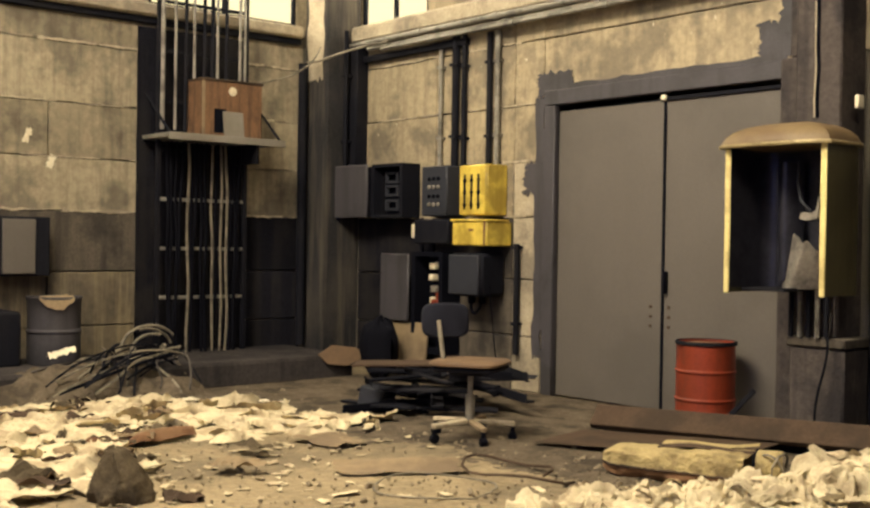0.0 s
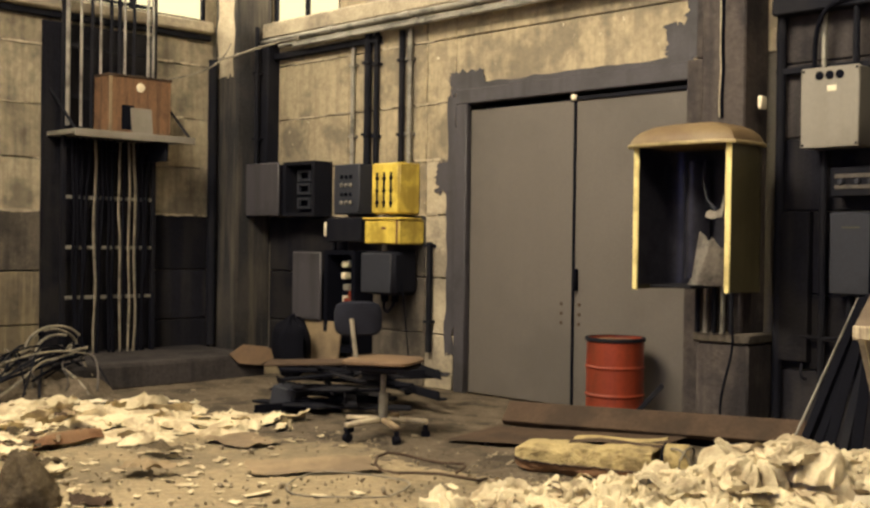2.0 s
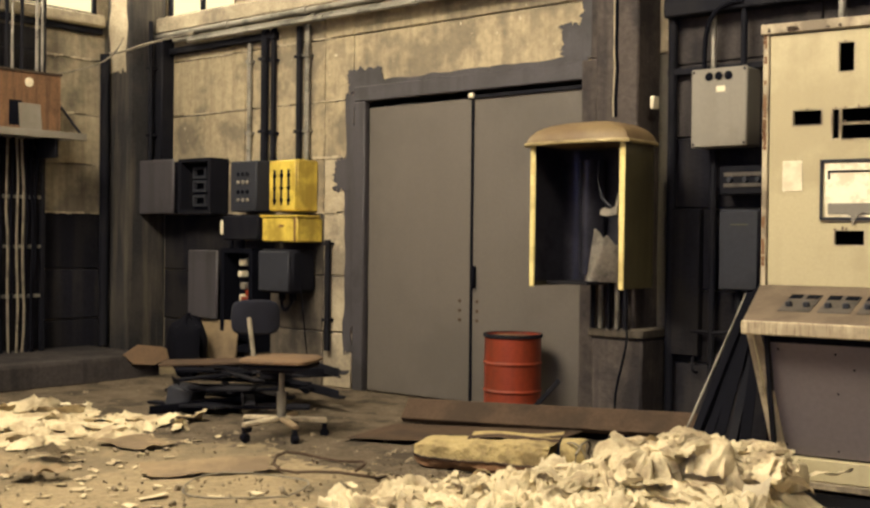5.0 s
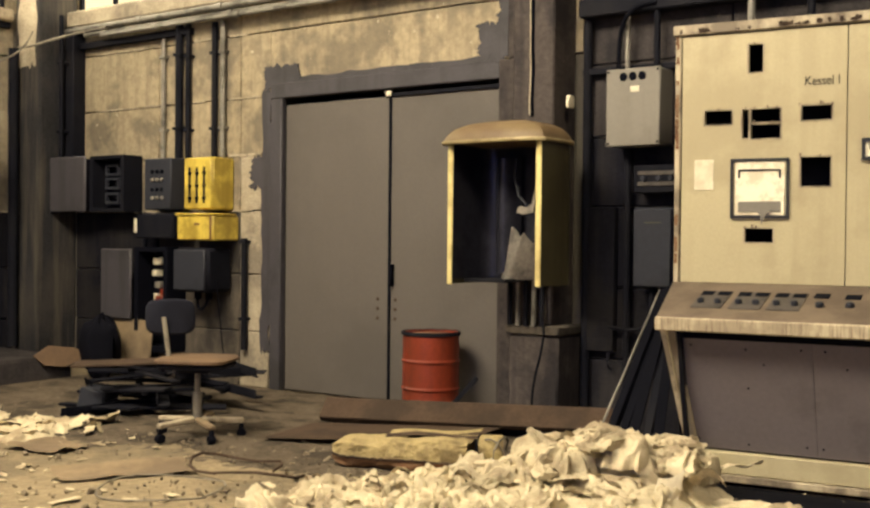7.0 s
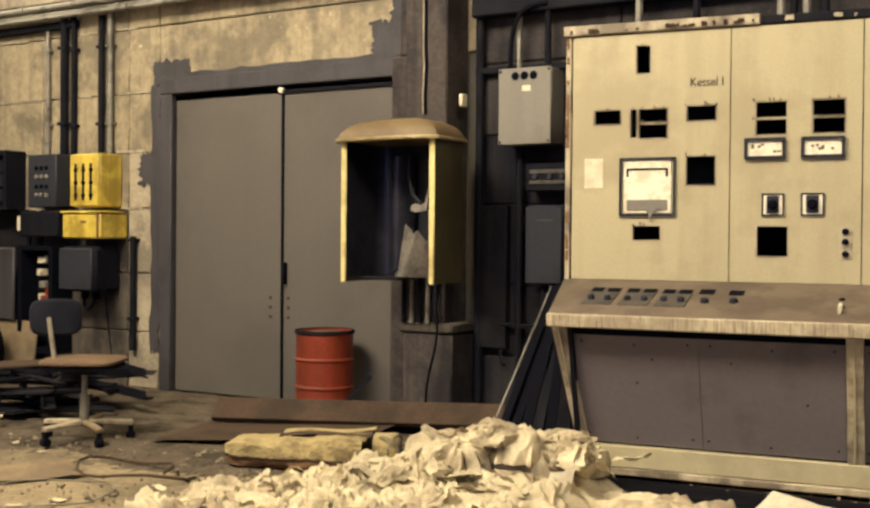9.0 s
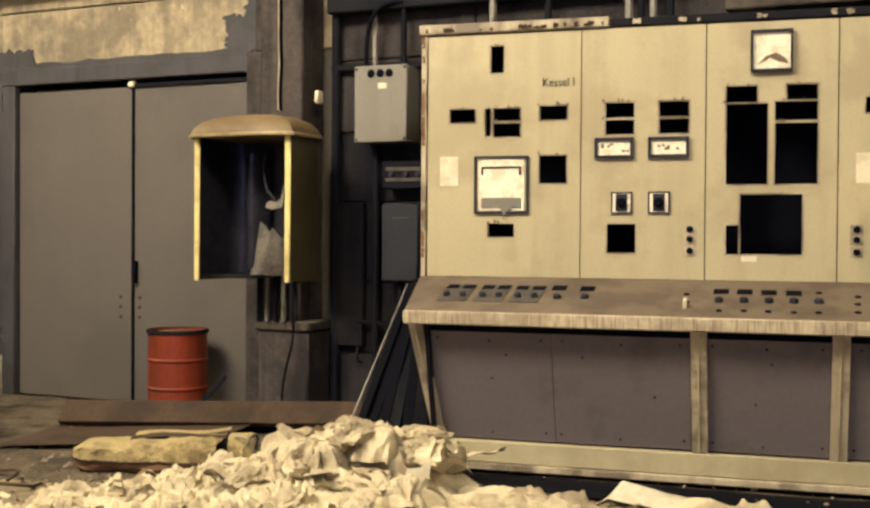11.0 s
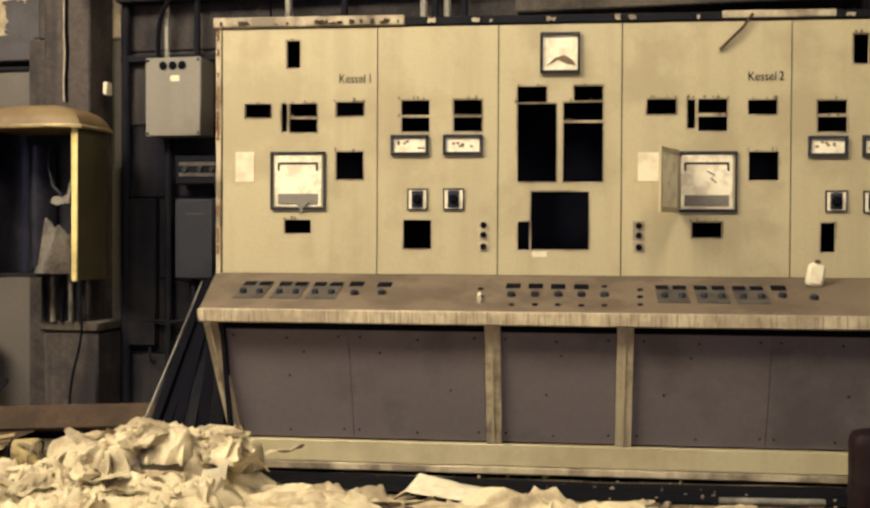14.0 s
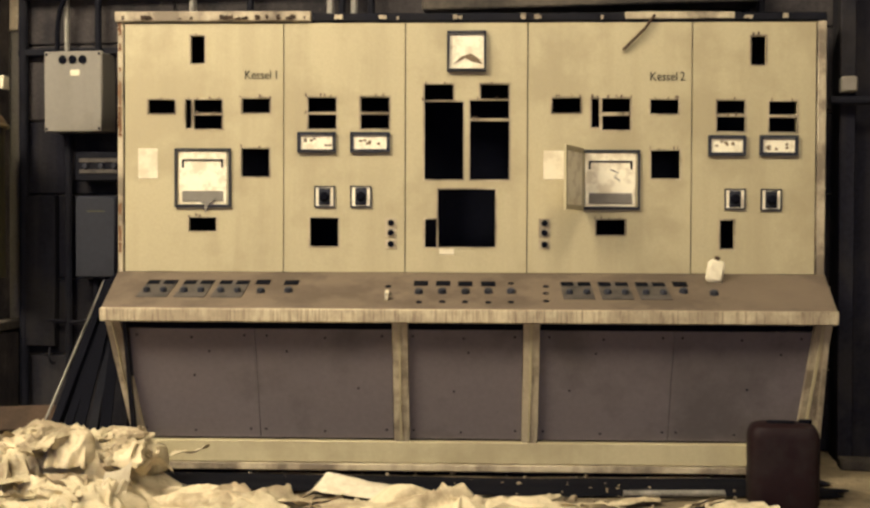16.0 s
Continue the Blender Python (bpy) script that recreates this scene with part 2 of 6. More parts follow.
M_RUST = surf("rusty_sheet", (0.13, 0.06, 0.028), 0.85, var=0.4, scale=3, bump=0.35, stain=(0.24, 0.15, 0.08), amount=0.5, stain_scale=3, streak=0.4)
M_DRUM = surf("red_orange_drum_paint", (0.205, 0.03, 0.011), 0.5, var=0.25, scale=4, bump=0.12, stain=(0.08, 0.022, 0.012), amount=0.6, stain_scale=4, streak=0.5, spots=(0.04, 0.02, 0.015), spot_level=0.68)
M_WOOD = surf("weathered_board", (0.065, 0.043, 0.029), 0.88, var=0.3, scale=3, bump=0.4, stain=(0.03, 0.023, 0.018), amount=0.6, stain_scale=2.5, spec=0.15)
M_CARD = surf("dirty_cardboard", (0.23, 0.17, 0.1), 0.95, var=0.2, scale=3, bump=0.3, stain=(0.09, 0.065, 0.045), amount=0.6)
M_CLOTH = surf("white_cotton_cloth", (0.53, 0.455, 0.3), 0.95, var=0.16, scale=6, fine=70, bump=0.5, stain=(0.24, 0.18, 0.11), amount=0.7, stain_scale=5, random_shade=0.18)
M_PAPER = surf("paper", (0.68, 0.62, 0.46), 0.9, var=0.08, bump=0.05, stain=(0.4, 0.32, 0.2), amount=0.4, stain_scale=9)
M_FOAM = surf("yellowed_insulation", (0.38, 0.3, 0.14), 0.95, var=0.25, scale=5, bump=0.8, dist=0.02, stain=(0.1, 0.07, 0.035), amount=0.75, stain_scale=4)
M_RUBBER = surf("black_rubber", (0.005, 0.0053, 0.0085), 0.85, var=0.3, bump=0.1, spec=0.05)
M_CABLE = surf("grey_cable_sheath", (0.2, 0.175, 0.13), 0.75, var=0.3, bump=0.1, stain=(0.05, 0.045, 0.038), amount=0.65, stain_scale=8)
M_FABRIC = surf("charcoal_upholstery", (0.016, 0.017, 0.025), 0.9, var=0.25, fine=200, bump=0.3, spec=0.08)
M_GLASSWHITE = surf("dial_face", (0.82, 0.76, 0.58), 0.4, var=0.06, bump=0.02, stain=(0.45, 0.36, 0.22), amount=0.5, stain_scale=14)
M_COLUMN = surf("soot_streaked_column", (0.026, 0.025, 0.027), 0.95, var=0.5, scale=1.5, bump=0.5, stain=(0.14, 0.12, 0.09), amount=0.2, stain_scale=0.8, streak=0.5, spec=0.15)
M_SEAT = surf("worn_plywood", (0.14, 0.088, 0.05), 0.8, var=0.2, scale=4, bump=0.2, stain=(0.09, 0.06, 0.04), amount=0.5, stain_scale=5)
M_PLATE = surf("dusty_switch_plate", (0.07, 0.06, 0.052), 0.7, var=0.3, scale=8, bump=0.15, stain=(0.02, 0.018, 0.018), amount=0.6, stain_scale=12)
M_SACK = surf("dirty_sacking", (0.085, 0.066, 0.042), 0.95, var=0.4, scale=6, bump=0.7, dist=0.02, stain=(0.025, 0.02, 0.016), amount=0.7, stain_scale=5, spec=0.1)
M_DARKWALL = surf("darkened_concrete", (0.05, 0.044, 0.043), 0.92, var=0.45, scale=1.4, bump=0.4, dist=0.012, stain=(0.016, 0.015, 0.018), amount=0.7, stain_scale=1.6, streak=0.5, spots=(0.09, 0.078, 0.062), spot_level=0.66, spec=0.1)
M_SOIL = surf("dark_soil_and_grit", (0.115, 0.092, 0.066), 0.97, var=0.45, scale=5, bump=0.8, dist=0.02, stain=(0.02, 0.017, 0.015), amount=0.6, stain_scale=3, spec=0.08)
M_STREAK = surf("lime_streaked_concrete", (0.095, 0.08, 0.06), 0.93, var=0.4, scale=1.4, fine=16, bump=0.35, dist=0.012, stain=(0.27, 0.215, 0.13), amount=0.3, stain_scale=2.0, streak=0.6, run_scale=7.0, spec=0.12)
M_PILLAR = surf("flaking_pillar_paint", (0.07, 0.059, 0.054), 0.85, var=0.4, scale=1.6, fine=30, bump=0.6, dist=0.015, stain=(0.022, 0.02, 0.023), amount=0.7, stain_scale=2.2, streak=0.6, spots=(0.2, 0.165, 0.12), spot_level=0.7, spec=0.12)
M_LINING = surf("dark_sheet_steel", (0.036, 0.036, 0.048), 0.38, metal=0.5, var=0.35, bump=0.15, stain=(0.012, 0.012, 0.02), amount=0.7, stain_scale=3)
M_RUBBLE = surf("rubble", (0.3, 0.245, 0.165), 0.95, var=0.4, bump=0.5, random_shade=0.3)

# ---- the hall ----
WX, NY = -9.3, 6.5          # faces of the west and the north wall
COURSES = [0.0, 0.45, 0.91, 1.42, 1.87, 2.33, 2.84, 3.1]


def ground(x, y):
    return 0.012 * noise.noise(Vector((x * 0.9, y * 0.9, 0))) + 0.006 * noise.noise(Vector((x * 4, y * 4, 3)))


g = Geo().grid(lambda u, v: Vector((-9.6 + 14 * u, -7.2 + 14.2 * v, ground(-9.6 + 14 * u, -7.2 + 14.2 * v) - 0.006)), 140, 142)
solo("floor", g, M_FLOOR, "dusty grey-brown concrete floor strewn with debris", "floor", kind="structure")

wall_north = solo("wall_north", Geo().plate(WX - 0.3, 4.3, 0, 3.24, [(-6.27, 0.0, -4.215, 2.3)], NY + 0.02, 0.3), M_MORTAR,
                  "stained concrete panel wall with flaking plaster round a steel door", "wall", kind="structure")
wall_west = solo("wall_west", Geo().box(WX - 0.3, WX - 0.02, -7.2, NY + 0.02, 0, 3.24), M_MORTAR,
                 "stained concrete panel wall with rough horizontal joints", "wall", kind="structure")
# unseen wall, kept dark to hold back bounced light
solo("wall_east", Geo().box(4.0, 4.3, -7.2, NY + 0.02, 0, 6.2), M_CONCRETE, "unseen dark concrete wall closing the hall", "wall", kind="structure")
# added wall behind the camera, opened only for the fill lamps
solo("wall_south", Geo().plate(WX - 0.3, 4.0, 0, 6.2, [(-2.6, 0.0, 2.6, 3.7), (-6.8, 4.2, -2.0, 5.8)], -7.2, 0.3), M_CONCRETE,
     "unseen added concrete wall with openings for two fill lamps", "wall", kind="structure")
# walls above the cornice with the high windows
solo("upper_wall_north", Geo().plate(WX, 4.0, 3.24, 6.2, [(-8.96, 3.26, -7.95, 5.4)], NY + 0.05, 0.06), M_PLASTER,
     "plastered upper wall with bright high windows", "wall", kind="structure")
m_west = pose(WX - 0.05, 0, 0, 0, 0, 90)
solo("upper_wall_west", Geo().plate(-7.2, NY, 3.24, 6.2, [(0.2, 3.26, 2.4, 5.4), (4.5, 3.26, 6.05, 5.4)], 0, 0.06, m_west), M_PLASTER,
     "plastered upper wall with bright high windows", "wall", kind="structure")
# unseen roof closes the hall; its openings let the lamps through
c = Geo()
c.plate(WX - 0.3, 4.3, -7.2, NY + 0.3, [(-7.5, -0.2, -0.9, 3.4), (-0.4, 0.2, 1.9, 2.4)], 0, 0.15, Matrix(((1, 0, 0, 0), (0, 0, 1, 0), (0, -1, 0, 6.3), (0, 0, 0, 1))))
solo("ceiling", c, M_CONCRETE, "unseen concrete roof slab with two openings cut for lamps", "ceiling", kind="structure")


def run_panels(wall, m, lo, hi, z0, z1, mat, start, name="panel", length=1.36):
    """A course of long concrete panels with open joints, facing -y of m."""
    x = lo
    step = start
    while x < hi - 0.02:
        e = min(hi, x + step)
        if hi - e < 0.2:
            e = hi
        d = random.uniform(0, 0.006)
        ob = part(name, Geo().box(x + 0.003, e - 0.003, -d, 0.028, z0 + 0.004, z1 - 0.004, 0.008, m), mat, wall)
        x, step = e, length


# lower courses in the corner go near-black, soot and shade in one colour
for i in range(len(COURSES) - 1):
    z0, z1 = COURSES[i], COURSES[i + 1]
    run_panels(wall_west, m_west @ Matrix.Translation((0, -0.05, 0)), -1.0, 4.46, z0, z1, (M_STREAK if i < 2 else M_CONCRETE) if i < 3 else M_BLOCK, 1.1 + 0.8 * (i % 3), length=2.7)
    run_panels(wall_west, m_west @ Matrix.Translation((0, -0.05, 0)), 4.46, 6.1, z0, z1, M_SOOT_SHADE if i < 3 else M_BLOCK, 0.93)
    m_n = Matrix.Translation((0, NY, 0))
    run_panels(wall_north, m_n, -8.9, -7.75, z0, z1, M_SOOT_SHADE if i < 3 else M_PLASTER, 1.3)
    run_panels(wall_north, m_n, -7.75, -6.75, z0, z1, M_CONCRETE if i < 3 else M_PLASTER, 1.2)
    run_panels(wall_north, m_n, -6.75, -6.42, z0, z1, M_PALE if i < 4 else M_PLASTER, 1.2)
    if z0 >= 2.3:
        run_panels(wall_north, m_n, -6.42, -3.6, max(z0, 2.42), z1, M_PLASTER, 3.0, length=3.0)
    # behind the desk the shade of pillar and hood is in the colour
    run_panels(wall_north, m_n, -3.6, 3.9, z0, z1, M_SOOT_SHADE if i < 4 else M_DARKWALL, 0.7 + 0.3 * (i % 2), length=1.6)

# cornice beams, coloured paler for the window light that spills over them
solo("cornice_north", Geo().box(WX, -3.6, NY - 0.1, NY + 0.05, 3.1, 3.255, 0.02), M_PALE, "concrete cornice beam under the high windows", "beam", kind="structure")
solo("cornice_west", Geo().box(WX - 0.04, WX + 0.1, -7.0, 6.05, 3.14, 3.255, 0.02), M_PALE, "concrete cornice beam with a dark groove below", "beam", kind="structure")
# a raised dark strip draws the groove under the cornice
solo("groove_west", Geo().box(WX - 0.02, WX + 0.05, -7.0, 6.05, 3.08, 3.14, 0.01), M_DARKMETAL, "solid dark strip for the groove under the cornice", "beam", kind="structure")
solo("channel_north", Geo().box(-3.58, 3.9, NY - 0.12, NY - 0.002, 2.62, 2.74, 0.01), M_DARKMETAL, "dark steel channel along the wall", "beam", kind="structure")
# dark strip in place of the shade below the pipes
solo("channel_corner", Geo().box(-8.85, -7.3, NY - 0.07, NY - 0.009, 2.9, 2.96, 0.008), M_DARKMETAL, "dark strip put in for the shade under the cornice pipes", "beam", kind="structure")
solo("conduit_rail", Geo().box(-3.58, -1.0, NY - 0.06, NY - 0.002, 2.26, 2.3, 0.006), M_DARKMETAL, "thin dark steel rail along the wall", "rail", kind="structure")

# corner column and the step along the west wall
solo("corner_column", Geo().box(WX, -8.92, 6.12, NY + 0.02, 0, 6.2, 0.02), M_COLUMN, "soot-streaked concrete column in the corner", "column", kind="structure")
solo("step", Geo().box(WX, -8.18, -6.0, 5.95, -0.02, 0.2, 0.03), M_DARKWALL, "low dirty concrete step along the wall", "step", kind="structure")

# pillar beside the door
pillar = tagged(new("pillar"), "grey painted pillar with a concrete base beside the steel door", "pillar", kind="structure")
part("shaft", Geo().box(-3.97, -3.66, 6.22, NY - 0.001, 0.66, 6.2, 0.012).box(-4.21, -3.975, 6.42, NY + 0.03, 0.0, 2.42, 0.01).box(-4.14, -3.975, 6.42, NY + 0.03, 2.421, 6.2, 0.01), M_PILLAR, pillar)
part("base", Geo().box(-3.97, -3.6, 6.2, NY - 0.001, -0.01, 0.6, 0.015), M_PILLAR, pillar, "rough concrete base")
part("cap", Geo().box(-3.985, -3.585, 6.18, NY - 0.001, 0.6, 0.665, 0.012), M_CONCRETE, pillar)
# the crack in the pillar is drawn as a raised black tube
crack = [(-3.815 + 0.012 * noise.noise(Vector((z * 5, 0, 0))), 6.215, z) for z in [2.0 + 0.1 * i for i in range(40)]]
part("cable", Geo().tube(crack, 0.012, 6), M_BLACK, pillar, "dark crack down the pillar, drawn as a black tube")
part("broken_edge", Geo().tube([(x - 0.016 + 0.008 * noise.noise(Vector((z * 13, 4, 0))), y, z) for x, y, z in crack], 0.006, 5), M_PALE, pillar, "pale broken plaster edge beside the crack")

# steel double door
door = tagged(new("door_1"), "grey painted steel double door, closed, with a scraped lower edge", "door", kind="structure")
for x0, x1 in ((-6.265, -5.214), (-5.204, -4.218)):
    leaf = part("leaf", Geo().box(x0, x1, 6.52, 6.57, 0.012, 2.25, 0.006), M_DOOR, door)
part("handle", Geo().box(-5.19, -5.165, 6.48, 6.52, 0.86, 1.02, 0.006), M_BLACK, door, "black handle plate")
part("top_rail", Geo().box(-5.25, -4.22, 6.5, 6.52, 2.245, 2.27, 0.003), M_DARKMETAL, door)
part("closer", Geo().box(-5.235, -5.19, 6.48, 6.52, 2.245, 2.285, 0.008), M_PAPER, door, "white catch at the head of the door")
part("meeting_strip", Geo().box(-5.222, -5.198, 6.508, 6.52, 0.03, 2.24, 0.003), M_BLACK, door, "dark worn meeting strip")
for x in (-5.32, -5.155):
    for z in (0.69, 0.76, 0.62):
        part("bolt", Geo().lathe([(0.012, 0), (0.012, 0.006)], 8, Matrix.Translation((x, 6.52, z)) @ pose(0, 0, 0, 90)), M_WOOD, door)
part("frame", Geo().box(-6.39, -6.27, NY - 0.03, NY + 0.2, 0, 2.3, 0.008).box(-6.39, -4.215, NY - 0.03, NY + 0.2, 2.3, 2.42, 0.008), M_FRAME, door)
part("backing", Geo().box(-6.27, -4.215, 6.7, 6.74, 0, 2.3), M_BLACK, door)


def ragged(x0, x1, z0, z1, seed, edge=0.03, n=26):
    """A ragged rectangle outline."""
    pts = []
    corners = [(x0, z0), (x1, z0), (x1, z1), (x0, z1)]
    for k in range(4):
        (ax, az), (bx, bz) = corners[k], corners[(k + 1) % 4]
        for i in range(n):
            t = i / n
            d = edge * noise.noise(Vector((t * 7 + k * 9, seed, 0))) + 0.4 * edge * noise.noise(Vector((t * 31 + k * 9, seed, 5)))
            nx, nz = (bz - az), (ax - bx)
            l = math.hypot(nx, nz)
            pts.append((ax + (bx - ax) * t + d * nx / l, az + (bz - az) * t + d * nz / l))
    return pts


def patch(x0, x1, z0, z1, seed, edge, mat, parent, y=NY - 0.0075, depth=0.0035):
    part("paint_patch", Geo().prism(ragged(x0, x1, z0, z1, seed, edge), depth, Matrix.Translation((0, y, 0))), mat, parent, smooth=False)


patch(-6.5, -6.393, 0.3, 2.38, 1.0, 0.05, M_FRAME, wall_north, NY - 0.0105)
patch(-6.62, -6.4, 1.6, 1.85, 2.0, 0.06, M_FRAME, wall_north, NY - 0.0125)
patch(-6.47, -6.1, 2.38, 2.56, 3.0, 0.06, M_FRAME, wall_north, NY - 0.0145)
patch(-6.2, -4.2, 2.38, 2.46, 4.0, 0.03, M_FRAME, wall_north, NY - 0.0165)
patch(-4.41, -4.14, 2.44, 2.69, 5.0, 0.09, M_FRAME, wall_north, NY - 0.0185)
patch(-4.25, -4.13, 2.6, 2.86, 8.0, 0.05, M_FRAME, wall_north, NY - 0.0205)
# pale strip on the column puts its lit upper face into colour
patch(-9.24, -8.98, 2.74, 4.6, 7.0, 0.05, M_PALE, wall_north, 6.116)

# high window bars and panes
M_PANE = bpy.data.materials.new("window_glass")
M_PANE.use_nodes = True
pb = M_PANE.node_tree.nodes["Principled BSDF"]
pb.inputs["Transmission Weight"].default_value, pb.inputs["Roughness"].default_value = 1.0, 0.15
pb.inputs["IOR"].default_value = 1.1
for k, (m, x0, x1) in enumerate(((Matrix.Translation((0, NY + 0.08, 0)), -8.96, -7.95),
                                 (pose(WX - 0.15, 0, 0, 0, 0, 90), 0.2, 2.4), (pose(WX - 0.08, 0, 0, 0, 0, 90), 4.5, 6.05))):
    win = tagged(new("window_%d" % (k + 1)), "high steel-framed window with bright daylight behind", "window", kind="structure")
    n_bar = 2
    for i in range(n_bar + 1):
        x = x0 + 0.02 + (x1 - x0 - 0.04) * i / n_bar
        part("bar", Geo().box(x - 0.018, x + 0.018, -0.02, 0.02, 3.26, 5.4, 0.003, m), M_DARKMETAL, win)
    for z in (3.28, 4.4, 5.37):
        part("bar", Geo().box(x0, x1, -0.018, 0.018, z - 0.018, z + 0.018, 0.003, m), M_DARKMETAL, win)

# pale mortar squeezed out along the joints
rm = random.Random(19)


def mortar_line(x0, x1, z, m, wall):
    """Lumps of mortar left along a joint, with gaps between them."""
    x = x0
    while x < x1 - 0.05:
        e = min(x1, x + rm.uniform(0.12, 0.7))
        h = rm.uniform(0.006, 0.016)
        part("mortar_ridge", Geo().prism(ragged(x, e, z - 0.4 * h, z + h, rm.uniform(0, 90), h, 24), rm.uniform(0.003, 0.007), m), M_PALE, wall, smooth=False)
        x = e + rm.uniform(0.02, 0.35)


for z in COURSES[3:7]:
    for x0, x1 in ((0.4, 2.6), (2.65, 4.42), (5.45, 6.05)):
        mortar_line(x0, x1, z, m_west @ Matrix.Translation((0, -0.0625, 0)), wall_west)
    for x0, x1 in ((-8.6, -7.72), (-7.3, -7.1), (-6.88, -6.45)):
        mortar_line(x0, x1, z, Matrix.Translation((0, NY - 0.0125, 0)), wall_north)

# bright hazy sky outside the high windows
M_SKY = bpy.data.materials.new("hazy_sky")
M_SKY.use_nodes = True
em = M_SKY.node_tree.nodes.new("ShaderNodeEmission")
em.inputs["Color"].default_value, em.inputs["Strength"].default_value = (1.0, 0.87, 0.5, 1), 1.35
M_SKY.node_tree.links.new(em.outputs[0], M_SKY.node_tree.nodes["Material Output"].inputs["Surface"])
solo("backdrop_north", Geo().box(-16, 6, 10.0, 10.1, 2, 12), M_SKY, "bright hazy sky outside the windows", "sky", kind="structure")
solo("backdrop_west", Geo().box(-13.1, -13.0, -8, 9.9, 2, 12), M_SKY, "bright hazy sky outside the windows", "sky", kind="structure")

# ---- the boiler control desk ----
console = thing("control_desk", "beige steel boiler control desk with empty instrument cutouts", "control desk", pose(-0.71, 5.56, 0, 0, 0, 7))
FACE = 0.30
SEAMS = [-1.80, -0.963, -0.329, 0.304, 1.147, 1.78]
PANEL_HOLES = [
    [(-1.45, 2.077, -1.377, 2.221), (-1.675, 1.816, -1.534, 1.889), (-1.479, 1.741, -1.447, 1.889), (-1.435, 1.82, -1.286, 1.889),
     (-1.435, 1.736, -1.286, 1.808), (-1.182, 1.82, -1.036, 1.895), (-1.184, 1.488, -1.038, 1.635), (-1.461, 1.203, -1.317, 1.275),
     (-1.50, 1.36, -1.27, 1.6)],
    [(-0.836, 1.824, -0.688, 1.901), (-0.836, 1.737, -0.688, 1.812), (-0.561, 1.824, -0.413, 1.902), (-0.561, 1.738, -0.413, 1.812),
     (-0.825, 1.126, -0.677, 1.275)],
    [(-0.23, 1.885, -0.08, 1.968), (-0.229, 1.475, -0.028, 1.879), (0.061, 1.891, 0.207, 1.968), (0.007, 1.791, 0.208, 1.885),
     (0.007, 1.475, 0.21, 1.779), (-0.158, 1.125, 0.14, 1.425), (-0.226, 1.123, -0.162, 1.269)],
    [(0.43, 1.82, 0.579, 1.897), (0.633, 1.746, 0.674, 1.894), (0.687, 1.823, 0.833, 1.895), (0.688, 1.732, 0.834, 1.806),
     (0.935, 1.815, 1.08, 1.889), (0.94, 1.482, 1.089, 1.627), (0.661, 1.191, 0.81, 1.268), (0.615, 1.35, 0.85, 1.6)],
    [(1.447, 2.066, 1.522, 2.213), (1.275, 1.816, 1.42, 1.884), (1.276, 1.725, 1.421, 1.801), (1.541, 1.811, 1.682, 1.879),
     (1.541, 1.723, 1.683, 1.796), (1.295, 1.12, 1.368, 1.268)],
]
for k, holes in enumerate(PANEL_HOLES):
    pn = part("front_panel", Geo().plate(SEAMS[k] + 0.003, SEAMS[k + 1] - 0.003, 0.992, 2.285, holes, FACE, 0.02), M_BEIGE, console, smooth=False)
    # pale bare edges left round the cutouts
    for i, (a, b, c_, d) in enumerate(holes):
        if i == 8 or (k == 3 and i == 7):
            continue
        w = 0.007
        rim = Geo().plate(a - w, c_ + w, b - w, d + w, [(a, b, c_, d)], FACE - 0.0025, 0.0022)
        part("cutout_rim", rim, M_BEIGE_WORN, pn, smooth=False)
# cabinet shell: sides, top, back
part("side", Geo().box(-1.835, -1.806, FACE - 0.004, 0.72, 0.9, 2.29, 0.004), M_BEIGE_WORN, console, "rust-edged beige side sheet")
part("side", Geo().box(1.786, 1.83, FACE - 0.004, 0.72, 0.9, 2.29, 0.004), M_BEIGE_WORN, console)
# back, lining and shelf are black for the unlit depth behind the cutouts
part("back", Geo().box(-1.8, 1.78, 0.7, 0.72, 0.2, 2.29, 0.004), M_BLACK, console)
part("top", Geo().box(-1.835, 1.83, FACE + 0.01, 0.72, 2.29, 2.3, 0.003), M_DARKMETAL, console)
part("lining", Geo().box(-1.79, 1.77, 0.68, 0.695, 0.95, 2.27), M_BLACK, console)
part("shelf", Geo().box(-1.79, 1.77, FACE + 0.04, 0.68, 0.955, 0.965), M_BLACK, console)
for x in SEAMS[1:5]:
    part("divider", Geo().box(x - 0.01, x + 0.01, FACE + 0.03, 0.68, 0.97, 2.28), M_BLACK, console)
part("top_strip", Geo().box(-1.845, -0.82, FACE - 0.02, FACE + 0.12, 2.292, 2.345, 0.005), M_BEIGE_WORN, console, "flaking beige top strip")
part("top_strip", Geo().box(-0.815, 1.83, FACE - 0.01, FACE + 0.12, 2.292, 2.335, 0.005), M_DARKMETAL, console, "bare dark top strip")
part("top_strip", Geo().box(0.8, 1.36, FACE - 0.014, FACE + 0.05, 2.3, 2.338, 0.005), M_BEIGE_WORN, console)
